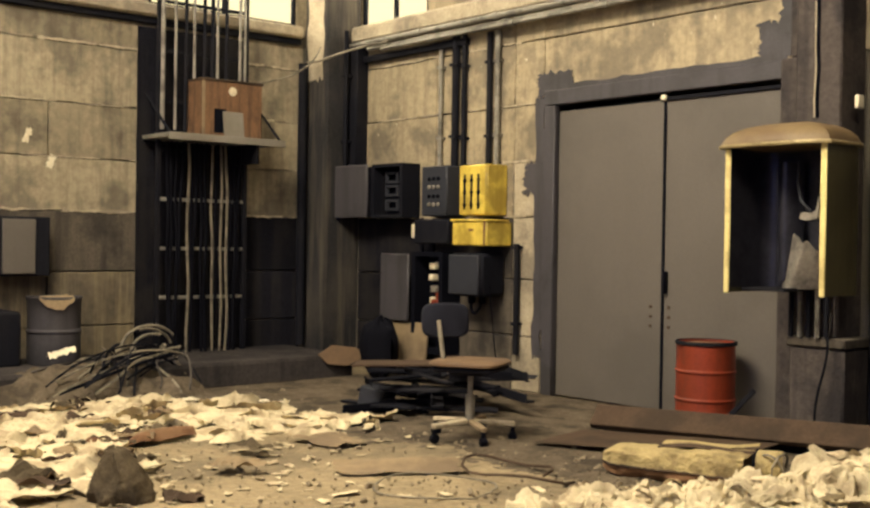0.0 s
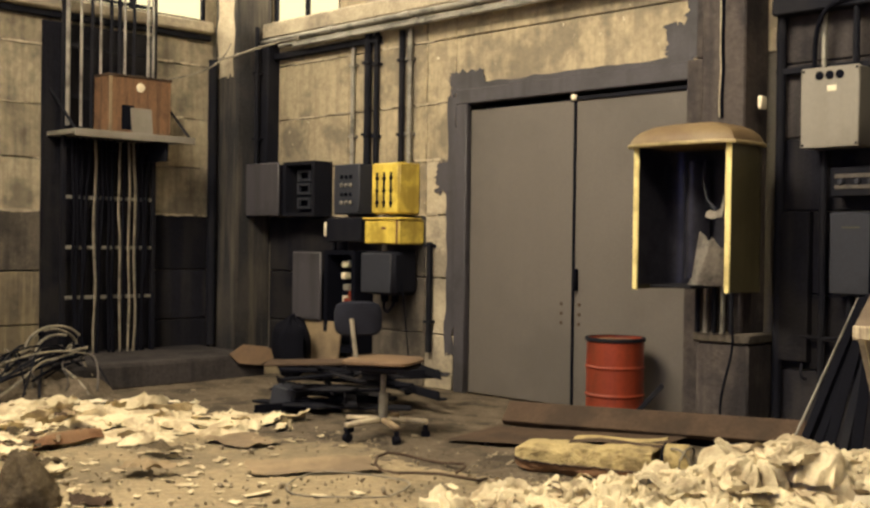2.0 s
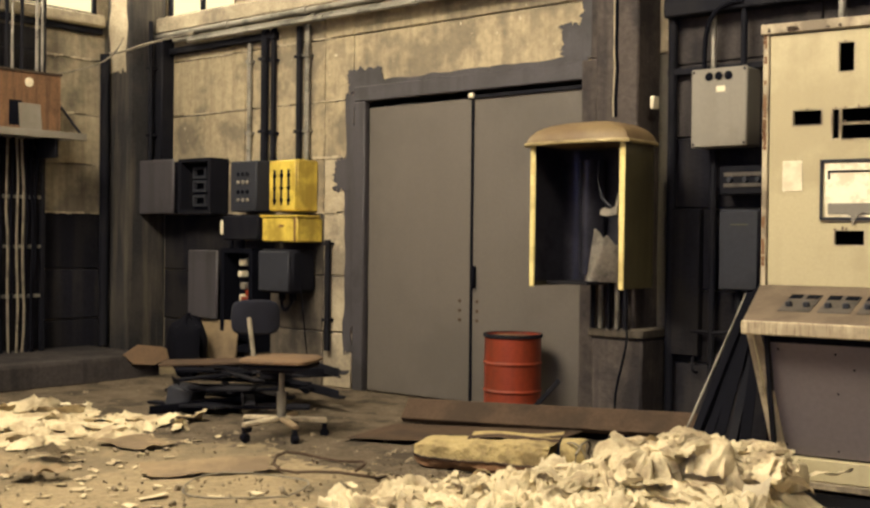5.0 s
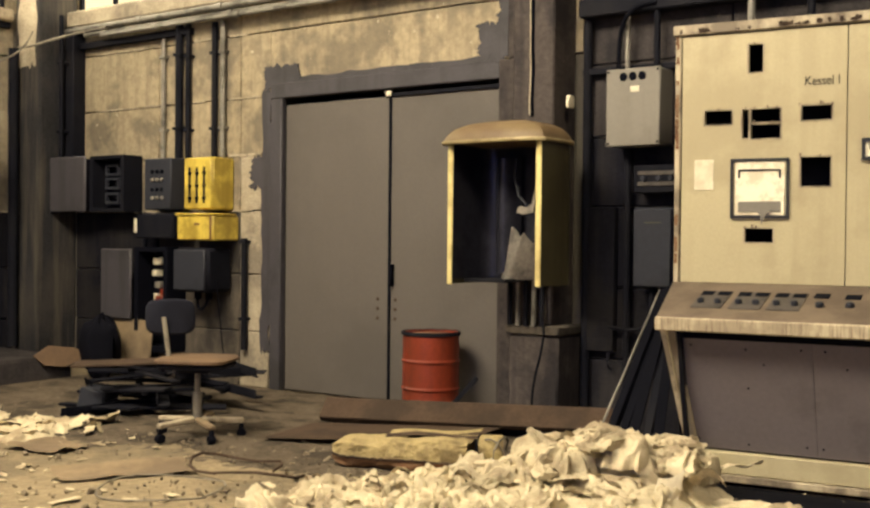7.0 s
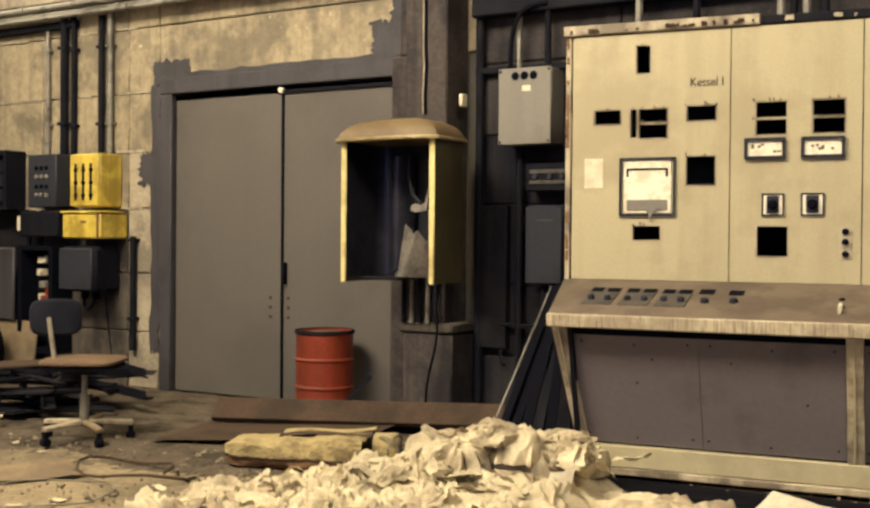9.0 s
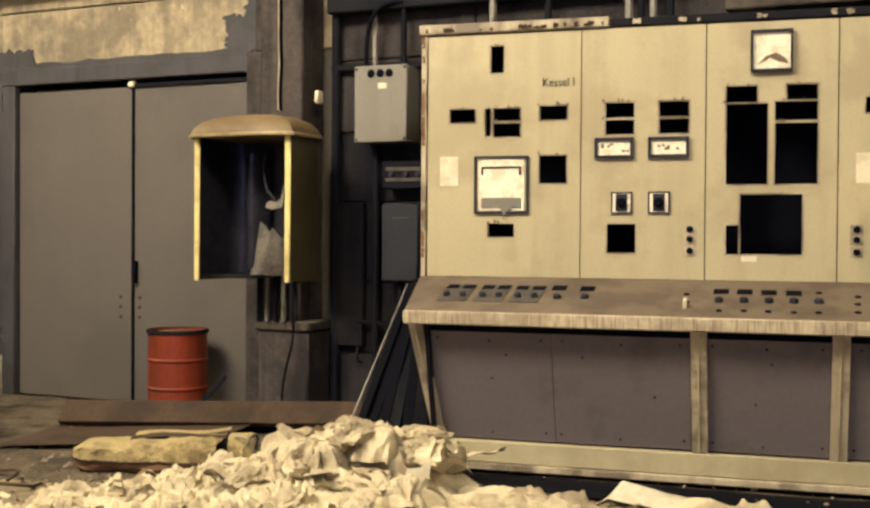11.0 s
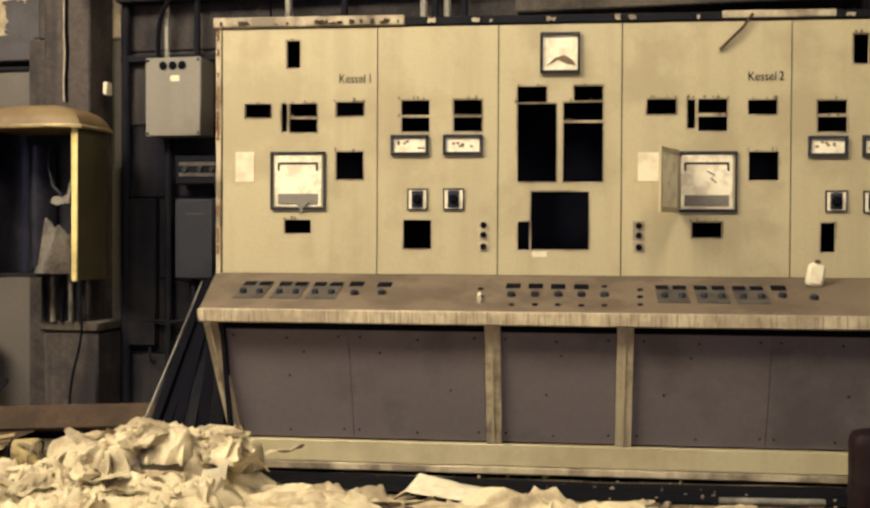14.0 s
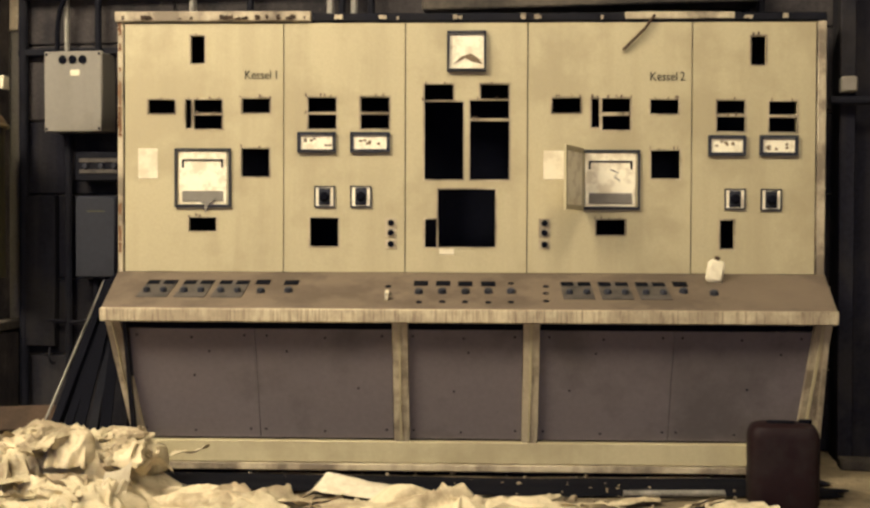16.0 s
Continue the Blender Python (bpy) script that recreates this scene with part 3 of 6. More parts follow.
part("torn_strip", Geo().tube([(0.95, FACE - 0.02, 2.32), (0.9, FACE - 0.03, 2.25), (0.84, FACE - 0.025, 2.19), (0.79, FACE - 0.02, 2.14)], 0.008, 5), M_WOOD, console, "peeling dark strip hanging down")
rf = random.Random(41)
for i in range(34):
    x = rf.uniform(-1.83, -0.84) if i < 20 else rf.uniform(-0.8, 1.8)
    w = rf.uniform(0.01, 0.045)
    part("paint_flake", Geo().prism(ragged(x, x + w, 2.3, 2.3 + rf.uniform(0.01, 0.03), i * 1.7, 0.01, 4), 0.002, Matrix.Translation((0, FACE - 0.0235, 0))), M_WOOD if i < 20 else M_BEIGE_WORN, console, smooth=False)
for i in range(14):
    z = rf.uniform(1.0, 2.26)
    part("rust_blister", Geo().prism(ragged(-1.83, -1.815, z, z + rf.uniform(0.02, 0.08), i * 2.9, 0.007, 5), 0.002, Matrix.Translation((0, FACE - 0.0065, 0))), M_RUST, console, smooth=False)
# sloping desk
y0, z0d, y1, z1d = -0.25, 0.835, 0.30, 0.99
desk = Geo()
desk.add([(-1.745, y0, z0d), (1.725, y0, z0d), (1.83, y1, z1d), (-1.835, y1, z1d), (-1.745, y0, z0d - 0.02), (1.725, y0, z0d - 0.02), (1.83, y1, z1d - 0.02), (-1.835, y1, z1d - 0.02)],
         [(0, 1, 2, 3), (7, 6, 5, 4), (0, 4, 5, 1), (1, 5, 6, 2), (2, 6, 7, 3), (3, 7, 4, 0)])
part("desk_top", desk, M_DESK, console, "dusty brown sloping desk top", smooth=False)
part("desk_lip", Geo().box(-1.75, 1.73, y0 - 0.012, y0 + 0.02, 0.772, 0.838, 0.006), M_LIP, console, "beige front lip with dark drips")


def on_desk(x, s, lift=0.0):
    """A place on the sloping desk: s runs from 0 at the lip to 1 at the upright panels."""
    a = math.atan2(z1d - z0d, y1 - y0)
    return Matrix.Translation((x, y0 + s * (y1 - y0), z0d + s * (z1d - z0d))) @ pose(0, 0, lift, math.degrees(a))


for x in (-1.55, -1.363, -1.181, 0.54, 0.727, 0.912):
    plate = part("switch_plate", Geo().box(-0.076, 0.076, -0.125, 0.135, 0, 0.005, 0.002, on_desk(x, 0.5)), M_PLATE, console, "dark scratched switch plate")
    for dx in (-0.042, 0.042):
        part("switch_hole", Geo().box(dx - 0.032, dx + 0.03, 0.065, 0.125, 0.0055, 0.008, 0.001, on_desk(x, 0.5)), M_BLACK, plate)
        part("knob", Geo().lathe([(0.018, 0.005), (0.018, 0.02), (0.012, 0.028)], 10, on_desk(x + dx, 0.42)), M_SLATE, plate)
for x, s in ((-1.038, 0.7), (-0.893, 0.69), (-0.237, 0.69), (-0.125, 0.69), (-0.013, 0.68), (0.102, 0.68), (1.062, 0.7)):
    part("switch_hole", Geo().box(-0.036, 0.036, -0.035, 0.035, 0.0, 0.004, 0.001, on_desk(x, s)), M_BLACK, console)
for x, s in ((-1.024, 0.43), (-0.888, 0.45), (-0.241, 0.43), (-0.126, 0.44), (-0.011, 0.44), (0.101, 0.45), (0.212, 0.45), (1.059, 0.48), (1.202, 0.43)):
    part("knob", Geo().lathe([(0.022, 0), (0.02, 0.018), (0.012, 0.024)], 10, on_desk(x, s)), M_SLATE, console)
for x, s in ((-0.399, 0.6), (-0.39, 0.4), (-0.234, 0.19), (-0.122, 0.2), (-0.013, 0.2), (0.099, 0.19), (0.208, 0.2), (0.217, 0.7), (0.39, 0.62), (0.383, 0.43), (0.377, 0.23)):
    part("lamp_hole", Geo().lathe([(0.016, 0), (0.014, 0.004)], 10, on_desk(x, s)), M_BLACK, console)
part("toggle", Geo().box(-0.008, 0.008, -0.02, 0.03, 0, 0.04, 0.003, on_desk(-0.392, 0.26)), M_PAPER, console, "white toggle lever")
# lower front: sloping boards between beige posts
YB, YT, ZB, ZT = 0.0, -0.2, 0.165, 0.772


def lower(x0, x1, y_off, th, za=ZB, zb=ZT, x2=None, x3=None):
    def yy(z):
        return YB + (YT - YB) * (z - ZB) / (ZT - ZB) + y_off
    x2, x3 = (x0 if x2 is None else x2), (x1 if x3 is None else x3)
    vs = [(x0, yy(za), za), (x1, yy(za), za), (x3, yy(zb), zb), (x2, yy(zb), zb)]
    vs += [(x, y + th, z) for x, y, z in vs]
    return Geo().add(vs, [(0, 1, 2, 3), (7, 6, 5, 4), (0, 4, 5, 1), (1, 5, 6, 2), (2, 6, 7, 3), (3, 7, 4, 0)])


for x0, x1 in ((-1.645, -1.03), (-1.027, -0.365), (-0.29, 0.265), (0.34, 0.985), (0.988, 1.64)):
    board = part("lower_board", lower(x0, x1, 0.03, 0.015, ZB + 0.01, ZT - 0.04), M_LOWPANEL, console, smooth=False)
    r2 = random.Random(int(x0 * 1000))
    w = x1 - x0
    for fx, z in ((0.07, 0.7), (0.5, 0.69), (0.93, 0.7), (0.06, 0.22), (0.48, 0.21), (0.94, 0.22), (r2.uniform(0.2, 0.8), 0.62), (r2.uniform(0.2, 0.8), r2.uniform(0.3, 0.55))):
        x = x0 + w * (fx + r2.uniform(-0.02, 0.02))
        y = YB + (YT - YB) * (z - ZB) / (ZT - ZB) + 0.03
        part("screw_hole", Geo().lathe([(0.006, 0), (0.005, 0.003)], 8, Matrix.Translation((x, y, z)) @ pose(0, 0, 0, 72)), M_BLACK, board)
# black strip for the shade under the lip
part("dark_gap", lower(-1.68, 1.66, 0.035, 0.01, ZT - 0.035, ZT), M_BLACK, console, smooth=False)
for x0, x1, x2, x3 in ((-1.665, -1.605, -1.742, -1.67), (-0.36, -0.285, -0.36, -0.285), (0.268, 0.345, 0.268, 0.345), (1.6, 1.68, 1.64, 1.72)):
    post = part("post", lower(x0, x1, 0.0, 0.045, ZB, ZT, x2, x3), M_BEIGE_WORN, console, "beige steel post with chipped paint", smooth=False)
    part("post_rib", lower(x0 + 0.03, x1 - 0.036, -0.008, 0.008, ZB, ZT, x2 + 0.03, x3 - 0.036), M_BEIGE, post, smooth=False)
part("plinth", Geo().box(-1.70, 1.69, -0.005, 0.05, 0.056, 0.165, 0.005), M_BEIGE, console)
part("skirting", Geo().box(-1.70, 1.69, -0.02, 0.05, 0.02, 0.055, 0.005), M_BEIGE_WORN, console)
# the foot's black colour holds the shade below the skirting
part("foot", Geo().box(-1.68, 1.67, 0.03, 0.09, -0.02, 0.02, 0.002), M_BLACK, console, "recessed foot, black for the shade below the skirting")
part("end_wall", Geo().prism([(0.0, 0.0), (0.7, 0.0), (0.7, 0.9), (0.3, 0.95), (-0.2, 0.77)], 0.02, pose(-1.64, 0, 0, 0, 0, 90)), M_DARKMETAL, console, smooth=False)
part("end_wall", Geo().prism([(0.0, 0.0), (0.7, 0.0), (0.7, 0.9), (0.3, 0.95), (-0.2, 0.77)], 0.02, pose(1.71, 0, 0, 0, 0, 90)), M_BEIGE_WORN, console, smooth=False)
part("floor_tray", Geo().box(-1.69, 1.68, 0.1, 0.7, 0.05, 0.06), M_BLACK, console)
# instruments


def frame_geo(a, b, c_, d, w, y, depth):
    return Geo().plate(a, c_, b, d, [(a + w, b + w, c_ - w, d - w)], y, depth)


def recorder(a, b, c_, d, opened):
    rec = part("chart_recorder", frame_geo(a, b, c_, d, 0.011, FACE - 0.016, 0.03), M_SLATE, console, "chart recorder with white paper and a dark frame", smooth=False)
    part("chart_paper", Geo().box(a + 0.02, c_ - 0.02, FACE - 0.006, FACE + 0.006, b + 0.013, d - 0.013), M_GLASSWHITE, rec)
    part("paper_bar", Geo().box(a + 0.04, c_ - 0.04, FACE - 0.012, FACE - 0.006, d - 0.065, d - 0.056, 0.002), M_DARKMETAL, rec)
    for x in (a + 0.038, c_ - 0.05):
        part("paper_bar", Geo().box(x, x + 0.01, FACE - 0.013, FACE - 0.006, d - 0.1, d - 0.06, 0.002), M_DARKMETAL, rec)
    part("tray", Geo().box(a + 0.04, c_ - 0.04, FACE - 0.012, FACE - 0.006, b + 0.03, b + 0.085, 0.002), M_GREYBOX, rec)
    if opened:
        hinge = Matrix.Translation((a, FACE - 0.03, 0)) @ pose(0, 0, 0, 0, 0, -112)
        part("glass_door", Geo().plate(0, c_ - a, b - 0.005, d + 0.005, [(0.022, b + 0.02, c_ - a - 0.022, d - 0.02)], 0, 0.012, hinge), M_BEIGE, rec, "open beige recorder door", smooth=False)
        part("door_pane", Geo().box(0.02, c_ - a - 0.02, 0.006, 0.01, b + 0.015, d - 0.015, 0.001, hinge), M_GLASSWHITE, rec)
        part("chart_tear", Geo().tube([(a + 0.15, FACE - 0.008, d - 0.1), (a + 0.19, FACE - 0.008, d - 0.12), (a + 0.17, FACE - 0.008, d - 0.14), (a + 0.2, FACE - 0.008, d - 0.16)], 0.003, 5), M_DARKMETAL, rec)
    else:
        part("torn_paper", Geo().prism([(-0.035, 0.0), (-0.012, -0.025), (-0.004, -0.075), (0.01, -0.03), (0.05, 0.005), (0.03, 0.012)], 0.003, Matrix.Translation(((a + c_) / 2 + 0.02, FACE - 0.018, b + 0.04))), M_GREYBOX, rec, smooth=False)


recorder(-1.534, 1.328, -1.239, 1.634, False)
recorder(0.581, 1.321, 0.883, 1.629, True)
for a, b, c_, d in ((-0.89, 1.613, -0.69, 1.72), (-0.615, 1.614, -0.409, 1.72), (1.229, 1.6, 1.422, 1.704), (1.492, 1.6, 1.687, 1.705)):
    me = part("panel_meter", frame_geo(a, b, c_, d, 0.016, FACE - 0.02, 0.019), M_SLATE, console, "wide panel meter with a smudged white face", smooth=False)
    part("meter_face", Geo().box(a + 0.014, c_ - 0.014, FACE - 0.008, FACE - 0.001, b + 0.014, d - 0.014, 0.001), M_GLASSWHITE, me)
    r3 = random.Random(int(a * 100))
    for i in range(6):
        x = a + 0.03 + (c_ - a - 0.06) * r3.random()
        z = b + 0.03 + (d - b - 0.06) * r3.random()
        part("scratch", Geo().box(x - 0.008, x + 0.008, FACE - 0.0095, FACE - 0.0075, z - 0.005, z + 0.007, 0.0005), M_CARD, me)
for a, b, c_, d in ((-0.802, 1.328, -0.695, 1.44), (-0.614, 1.329, -0.504, 1.441), (1.316, 1.323, 1.422, 1.431), (1.5, 1.318, 1.606, 1.429)):
    bt = part("selector_switch", frame_geo(a, b, c_, d, 0.007, FACE - 0.012, 0.011), M_SLATE, console, "square selector switch with a black knob", smooth=False)
    part("switch_face", Geo().box(a + 0.006, c_ - 0.006, FACE - 0.008, FACE - 0.001, b + 0.006, d - 0.006, 0.001), M_GLASSWHITE, bt)
    cx, cz = (a + c_) / 2, (b + d) / 2
    part("knob_base", Geo().box(cx - 0.03, cx + 0.03, FACE - 0.014, FACE - 0.008, b + 0.012, d - 0.012, 0.003), M_SLATE, bt)
    part("knob", Geo().lathe([(0.026, 0), (0.024, 0.02), (0.016, 0.028)], 14, Matrix.Translation((cx, FACE - 0.014, cz)) @ pose(0, 0, 0, 90)), M_BLACK, bt)
a, b, c_, d = -0.113, 2.034, 0.089, 2.24
ga = part("square_gauge", frame_geo(a, b, c_, d, 0.012, FACE - 0.028, 0.027), M_SLATE, console, "square gauge with a cracked white face", smooth=False)
part("gauge_face", Geo().box(a + 0.01, c_ - 0.01, FACE - 0.012, FACE - 0.001, b + 0.01, d - 0.01, 0.001), M_GLASSWHITE, ga)
part("crack", Geo().prism([(-0.07, -0.06), (-0.01, -0.03), (0.03, -0.05), (0.08, -0.06), (0.06, -0.03), (0.02, -0.005), (-0.03, -0.02)], 0.002, Matrix.Translation((-0.01, FACE - 0.0145, 2.13))), M_CARD, ga, smooth=False)
for a, b, c_, d in ((-1.727, 1.477, -1.625, 1.634), (0.387, 1.476, 0.496, 1.625), (-0.15, 1.086, -0.075, 1.117)):
    part("paper_notice", Geo().box(a, c_, FACE - 0.003, FACE - 0.001, b, d, 0.0005), M_PAPER, console, "pale paper notice")
for x in (-0.403, 0.394):
    for z in (1.25, 1.2, 1.14):
        lp = part("push_button", Geo().box(x - 0.03, x + 0.03, FACE - 0.004, FACE - 0.001, z - 0.026, z + 0.024, 0.001), M_BEIGE_WORN, console)
        part("button_cap", Geo().lathe([(0.017, 0), (0.016, 0.01), (0.01, 0.013)], 12, Matrix.Translation((x, FACE - 0.004, z)) @ pose(0, 0, 0, 90)), M_BLACK, lp)


def lettering(body, x, z, size, parent, y):
    cu = bpy.data.curves.new("lettering", 'FONT')
    cu.body, cu.size, cu.extrude = body, size, 0.001
    tmp = new("lettering", cu)
    dg = bpy.context.evaluated_depsgraph_get()
    me = bpy.data.meshes.new_from_object(tmp.evaluated_get(dg))
    bpy.data.objects.remove(tmp)
    me.materials.clear()
    me.materials.append(M_BLACK)
    ob = new("lettering", me)
    ob.parent = parent
    ob.matrix_local = Matrix.Translation((x, y, z)) @ pose(0, 0, 0, 90) @ Matrix.Diagonal((0.84, 1, 1, 1))
    return ob


for word, x, z in (("Kessel", -1.17, 1.995), ("1", -1.016, 1.995), ("Kessel", 0.93, 1.985), ("2", 1.084, 1.985)):
    lettering(word, x, z, 0.066, console, FACE - 0.0015)
# frayed dirt along the upper edges of the cutouts
rd = random.Random(31)
for holes in PANEL_HOLES:
    for a, b, c_, d in holes[:-1]:
        for i in range(rd.randint(1, 4)):
            x = rd.uniform(a - 0.02, c_)
            w = rd.uniform(0.004, 0.012)
            part("dirt_tuft", Geo().prism(ragged(x, x + w, d + 0.002, d + rd.uniform(0.008, 0.022), rd.random() * 50, 0.004, 3), 0.001, Matrix.Translation((0, FACE - 0.0045, 0))), M_DESK, console, smooth=False)

# ---- beside the door ----
drum = thing("drum", "small red-orange steel drum standing before the grey door", "drum", pose(-4.59, 6.2, 0))
prof = [(0.0, 0.0), (0.192, 0.0), (0.198, 0.012), (0.192, 0.02)]
for zc in (0.2, 0.385):
    prof += [(0.192, zc - 0.013), (0.2, zc - 0.004), (0.2, zc + 0.004), (0.192, zc + 0.013)]
prof += [(0.192, 0.555), (0.2, 0.565), (0.2, 0.578), (0.186, 0.578), (0.184, 0.556), (0.0, 0.556)]
part("body", Geo().lathe(prof, 40), M_DRUM, drum)
part("rim", Geo().lathe([(0.19, 0.556), (0.202, 0.56), (0.203, 0.574), (0.2, 0.582), (0.188, 0.582), (0.186, 0.558)], 40), M_DARKMETAL, drum, "blackened rim")
part("lid", Geo().lathe([(0.0, 0.557), (0.178, 0.557), (0.178, 0.562), (0.0, 0.562)], 32), M_RUST, drum, "rusty dark lid")
solo("iron_bar", Geo().box(-0.2, 0.2, -0.006, 0.006, -0.016, 0.016, 0.003, pose(-4.28, 6.08, 0.16, 0, -48, 12)), M_DARKMETAL, "short dark iron bar propped beside the drum", "bar")


def plan_shell(w, d, r, n=6):
    """Plan of a hood open towards -y: from the left front corner round the back to the right front corner."""
    pts = [(-w, -d)]
    for i in range(n + 1):
        a = math.pi - i / n * math.pi / 2
        pts.append((-w + r + r * math.cos(a), -r + r * math.sin(a)))
    for i in range(n + 1):
        a = math.pi / 2 - i / n * math.pi / 2
        pts.append((w - r + r * math.cos(a), -r + r * math.sin(a)))
    pts.append((w, -d))
    return pts


# telephone hood on the pillar
M_GOLDRIM = surf("worn_gold_brim", (0.3, 0.24, 0.12), 0.42, metal=0.3, var=0.35, bump=0.1, stain=(0.09, 0.06, 0.03), amount=0.6, stain_scale=7)
hood = thing("telephone_hood", "olive-gold metal telephone hood, gutted, with a domed top", "telephone hood", pose(-3.815, 6.2, 0))
plan = plan_shell(0.335, 0.42, 0.11)
inner = plan_shell(0.318, 0.42, 0.095)
sh = Geo()
n = len(plan)
vs = [(x, y, z) for z in (0.93, 1.8) for x, y in plan] + [(x, y - 0.016 if 0 < i < n - 1 else y, z) for z in (0.93, 1.8) for i, (x, y) in enumerate(inner)]
fs = []
for i in range(n - 1):
    fs += [(i, i + 1, n + i + 1, n + i), (2 * n + i + 1, 2 * n + i, 3 * n + i, 3 * n + i + 1), (i + 1, i, 2 * n + i, 2 * n + i + 1), (n + i, n + i + 1, 3 * n + i + 1, 3 * n + i)]
sh.add(vs, fs)
part("shell", sh, M_GOLD, hood)
lin = Geo()
inner2 = plan_shell(0.312, 0.4, 0.09)
vs = [(x, y - 0.024, z) for z in (0.96, 1.79) for x, y in inner2]
lin.add(vs, [(i, i + 1, n + i + 1, n + i) for i in range(n - 1)])
part("lining", lin, M_LINING, hood, "dark blue-grey sheet-metal lining")
for x in (-0.335, 0.305):
    part("edge_post", Geo().box(x - 0.003, x + 0.036, -0.434, -0.419, 0.925, 1.8, 0.006), M_CREAM, hood, "pale yellow edge post")
dome = Geo()
rings = []
big = [(x, y) for x, y in plan_shell(0.36, 0.44, 0.14)] + [(0.3, -0.475), (0.15, -0.495), (0.0, -0.5), (-0.15, -0.495), (-0.3, -0.475)]
for s, z in ((1.0, 1.8), (1.0, 1.815), (0.985, 1.832), (0.94, 1.858), (0.84, 1.89), (0.66, 1.918), (0.42, 1.934), (0.15, 1.94)):
    rings.append([(x * s, -0.23 + (y + 0.23) * s, z) for x, y in big])
nb = len(big)
dome.add([p for r in rings for p in r], [(k * nb + i, k * nb + (i + 1) % nb, (k + 1) * nb + (i + 1) % nb, (k + 1) * nb + i) for k in range(len(rings) - 1) for i in range(nb)]
         + [tuple(range(nb))[::-1], tuple((len(rings) - 1) * nb + i for i in range(nb))])
part("dome", dome, surf("rusty_gold_dome", (0.17, 0.12, 0.06), 0.55, var=0.2, bump=0.1, stain=(0.1, 0.06, 0.03), amount=0.6, stain_scale=3), hood, "rust-tinted domed top")
rim_pts = [(x * 1.012, -0.23 + (y + 0.23) * 1.012, 1.802) for x, y in big]
part("brim", Geo().tube(rim_pts + rim_pts[:1], 0.013, 8), M_GOLDRIM, hood, "worn brass-coloured brim")
part("floor_lip", Geo().box(-0.3, 0.0, -0.3, -0.03, 0.94, 0.96, 0.004), M_DARKMETAL, hood)


M_TORN = surf("torn_grey_sheet", (0.26, 0.235, 0.2), 0.42, metal=0.35, var=0.3, bump=0.2, stain=(0.05, 0.045, 0.045), amount=0.6, stain_scale=7)


def torn(u, v):
    """A sheet torn loose at the top and creased along a slanting line."""
    top = 0.33 - 0.16 * abs(u - 0.2) - 0.05 * noise.noise(Vector((u * 8, 0, 3)))
    x = -0.12 + 0.01 * v + 0.36 * u * (0.8 + 0.2 * v)
    crease = abs(u - 0.25 - 0.3 * v)
    return Vector((x, -0.2 + 0.22 * crease - 0.02 * v, 0.955 + top * v))


part("torn_backplate", Geo().grid(torn, 16, 14), M_TORN, hood, "crumpled sheet-steel back plate")
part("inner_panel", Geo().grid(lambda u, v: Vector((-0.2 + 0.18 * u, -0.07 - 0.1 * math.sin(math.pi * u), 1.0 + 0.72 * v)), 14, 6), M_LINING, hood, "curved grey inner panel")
part("handset_hook", Geo().tube([(0.0, -0.16, 1.72), (0.01, -0.2, 1.6), (0.04, -0.2, 1.48), (0.1, -0.2, 1.42)], 0.009, 8), M_SLATE, hood)
part("bracket", Geo().prism([(0.02, 0), (0.06, -0.012), (0.14, 0.0), (0.16, 0.12), (0.145, 0.13), (0.13, 0.05), (0.09, 0.03), (0.05, 0.04), (0.03, 0.03)], 0.03, Matrix.Translation((0.03, -0.24, 1.375))), M_TORN, hood, "pale broken bracket")

# pipes under the hood and the pillar's fittings
stub = thing("pipe_stubs", "row of short dark pipe stubs above the pillar base", "pipes", pose(-3.8, 6.17, 0.66))
for i in range(5):
    part("pipe", Geo().tube([(-0.14 + 0.06 * i, 0, 0), (-0.14 + 0.06 * i, 0, 0.3)], 0.016, 8), M_PIPE if i in (1, 3) else M_DARKMETAL, stub)
solo("loose_cable", Geo().tube(bezier((-3.68, 6.14, 0.72), (-3.6, 6.1, 0.5), (-3.78, 6.1, 0.35), (-3.72, 6.12, 0.02), 14), 0.008, 6), M_RUBBER, "black cable hanging down the concrete base", "cable")
solo("light_switch", Geo().box(-3.597, -3.57, 6.26, 6.33, 2.04, 2.12, 0.006), M_PAPER, "small white switch on the pillar side", "switch")
solo("pillar_pipe", Geo().tube([(-3.55, 6.46, 0.0), (-3.55, 6.46, 4.0)], 0.03, 10), M_DARKMETAL, "dark pipe running up beside the pillar", "pipe")

# ---- boxes between pillar and desk ----
gb = thing("switch_box", "light grey steel switch box with three round black openings", "switch box", pose(-3.14, 6.3, 1.78))
part("body", Geo().box(-0.19, 0.165, 0.02, 0.198, 0.01, 0.475, 0.008), M_GREYBOX, gb)
part("lid", Geo().box(-0.194, 0.168, 0.0, 0.02, 0.006, 0.48, 0.006), M_GREYBOX, gb)
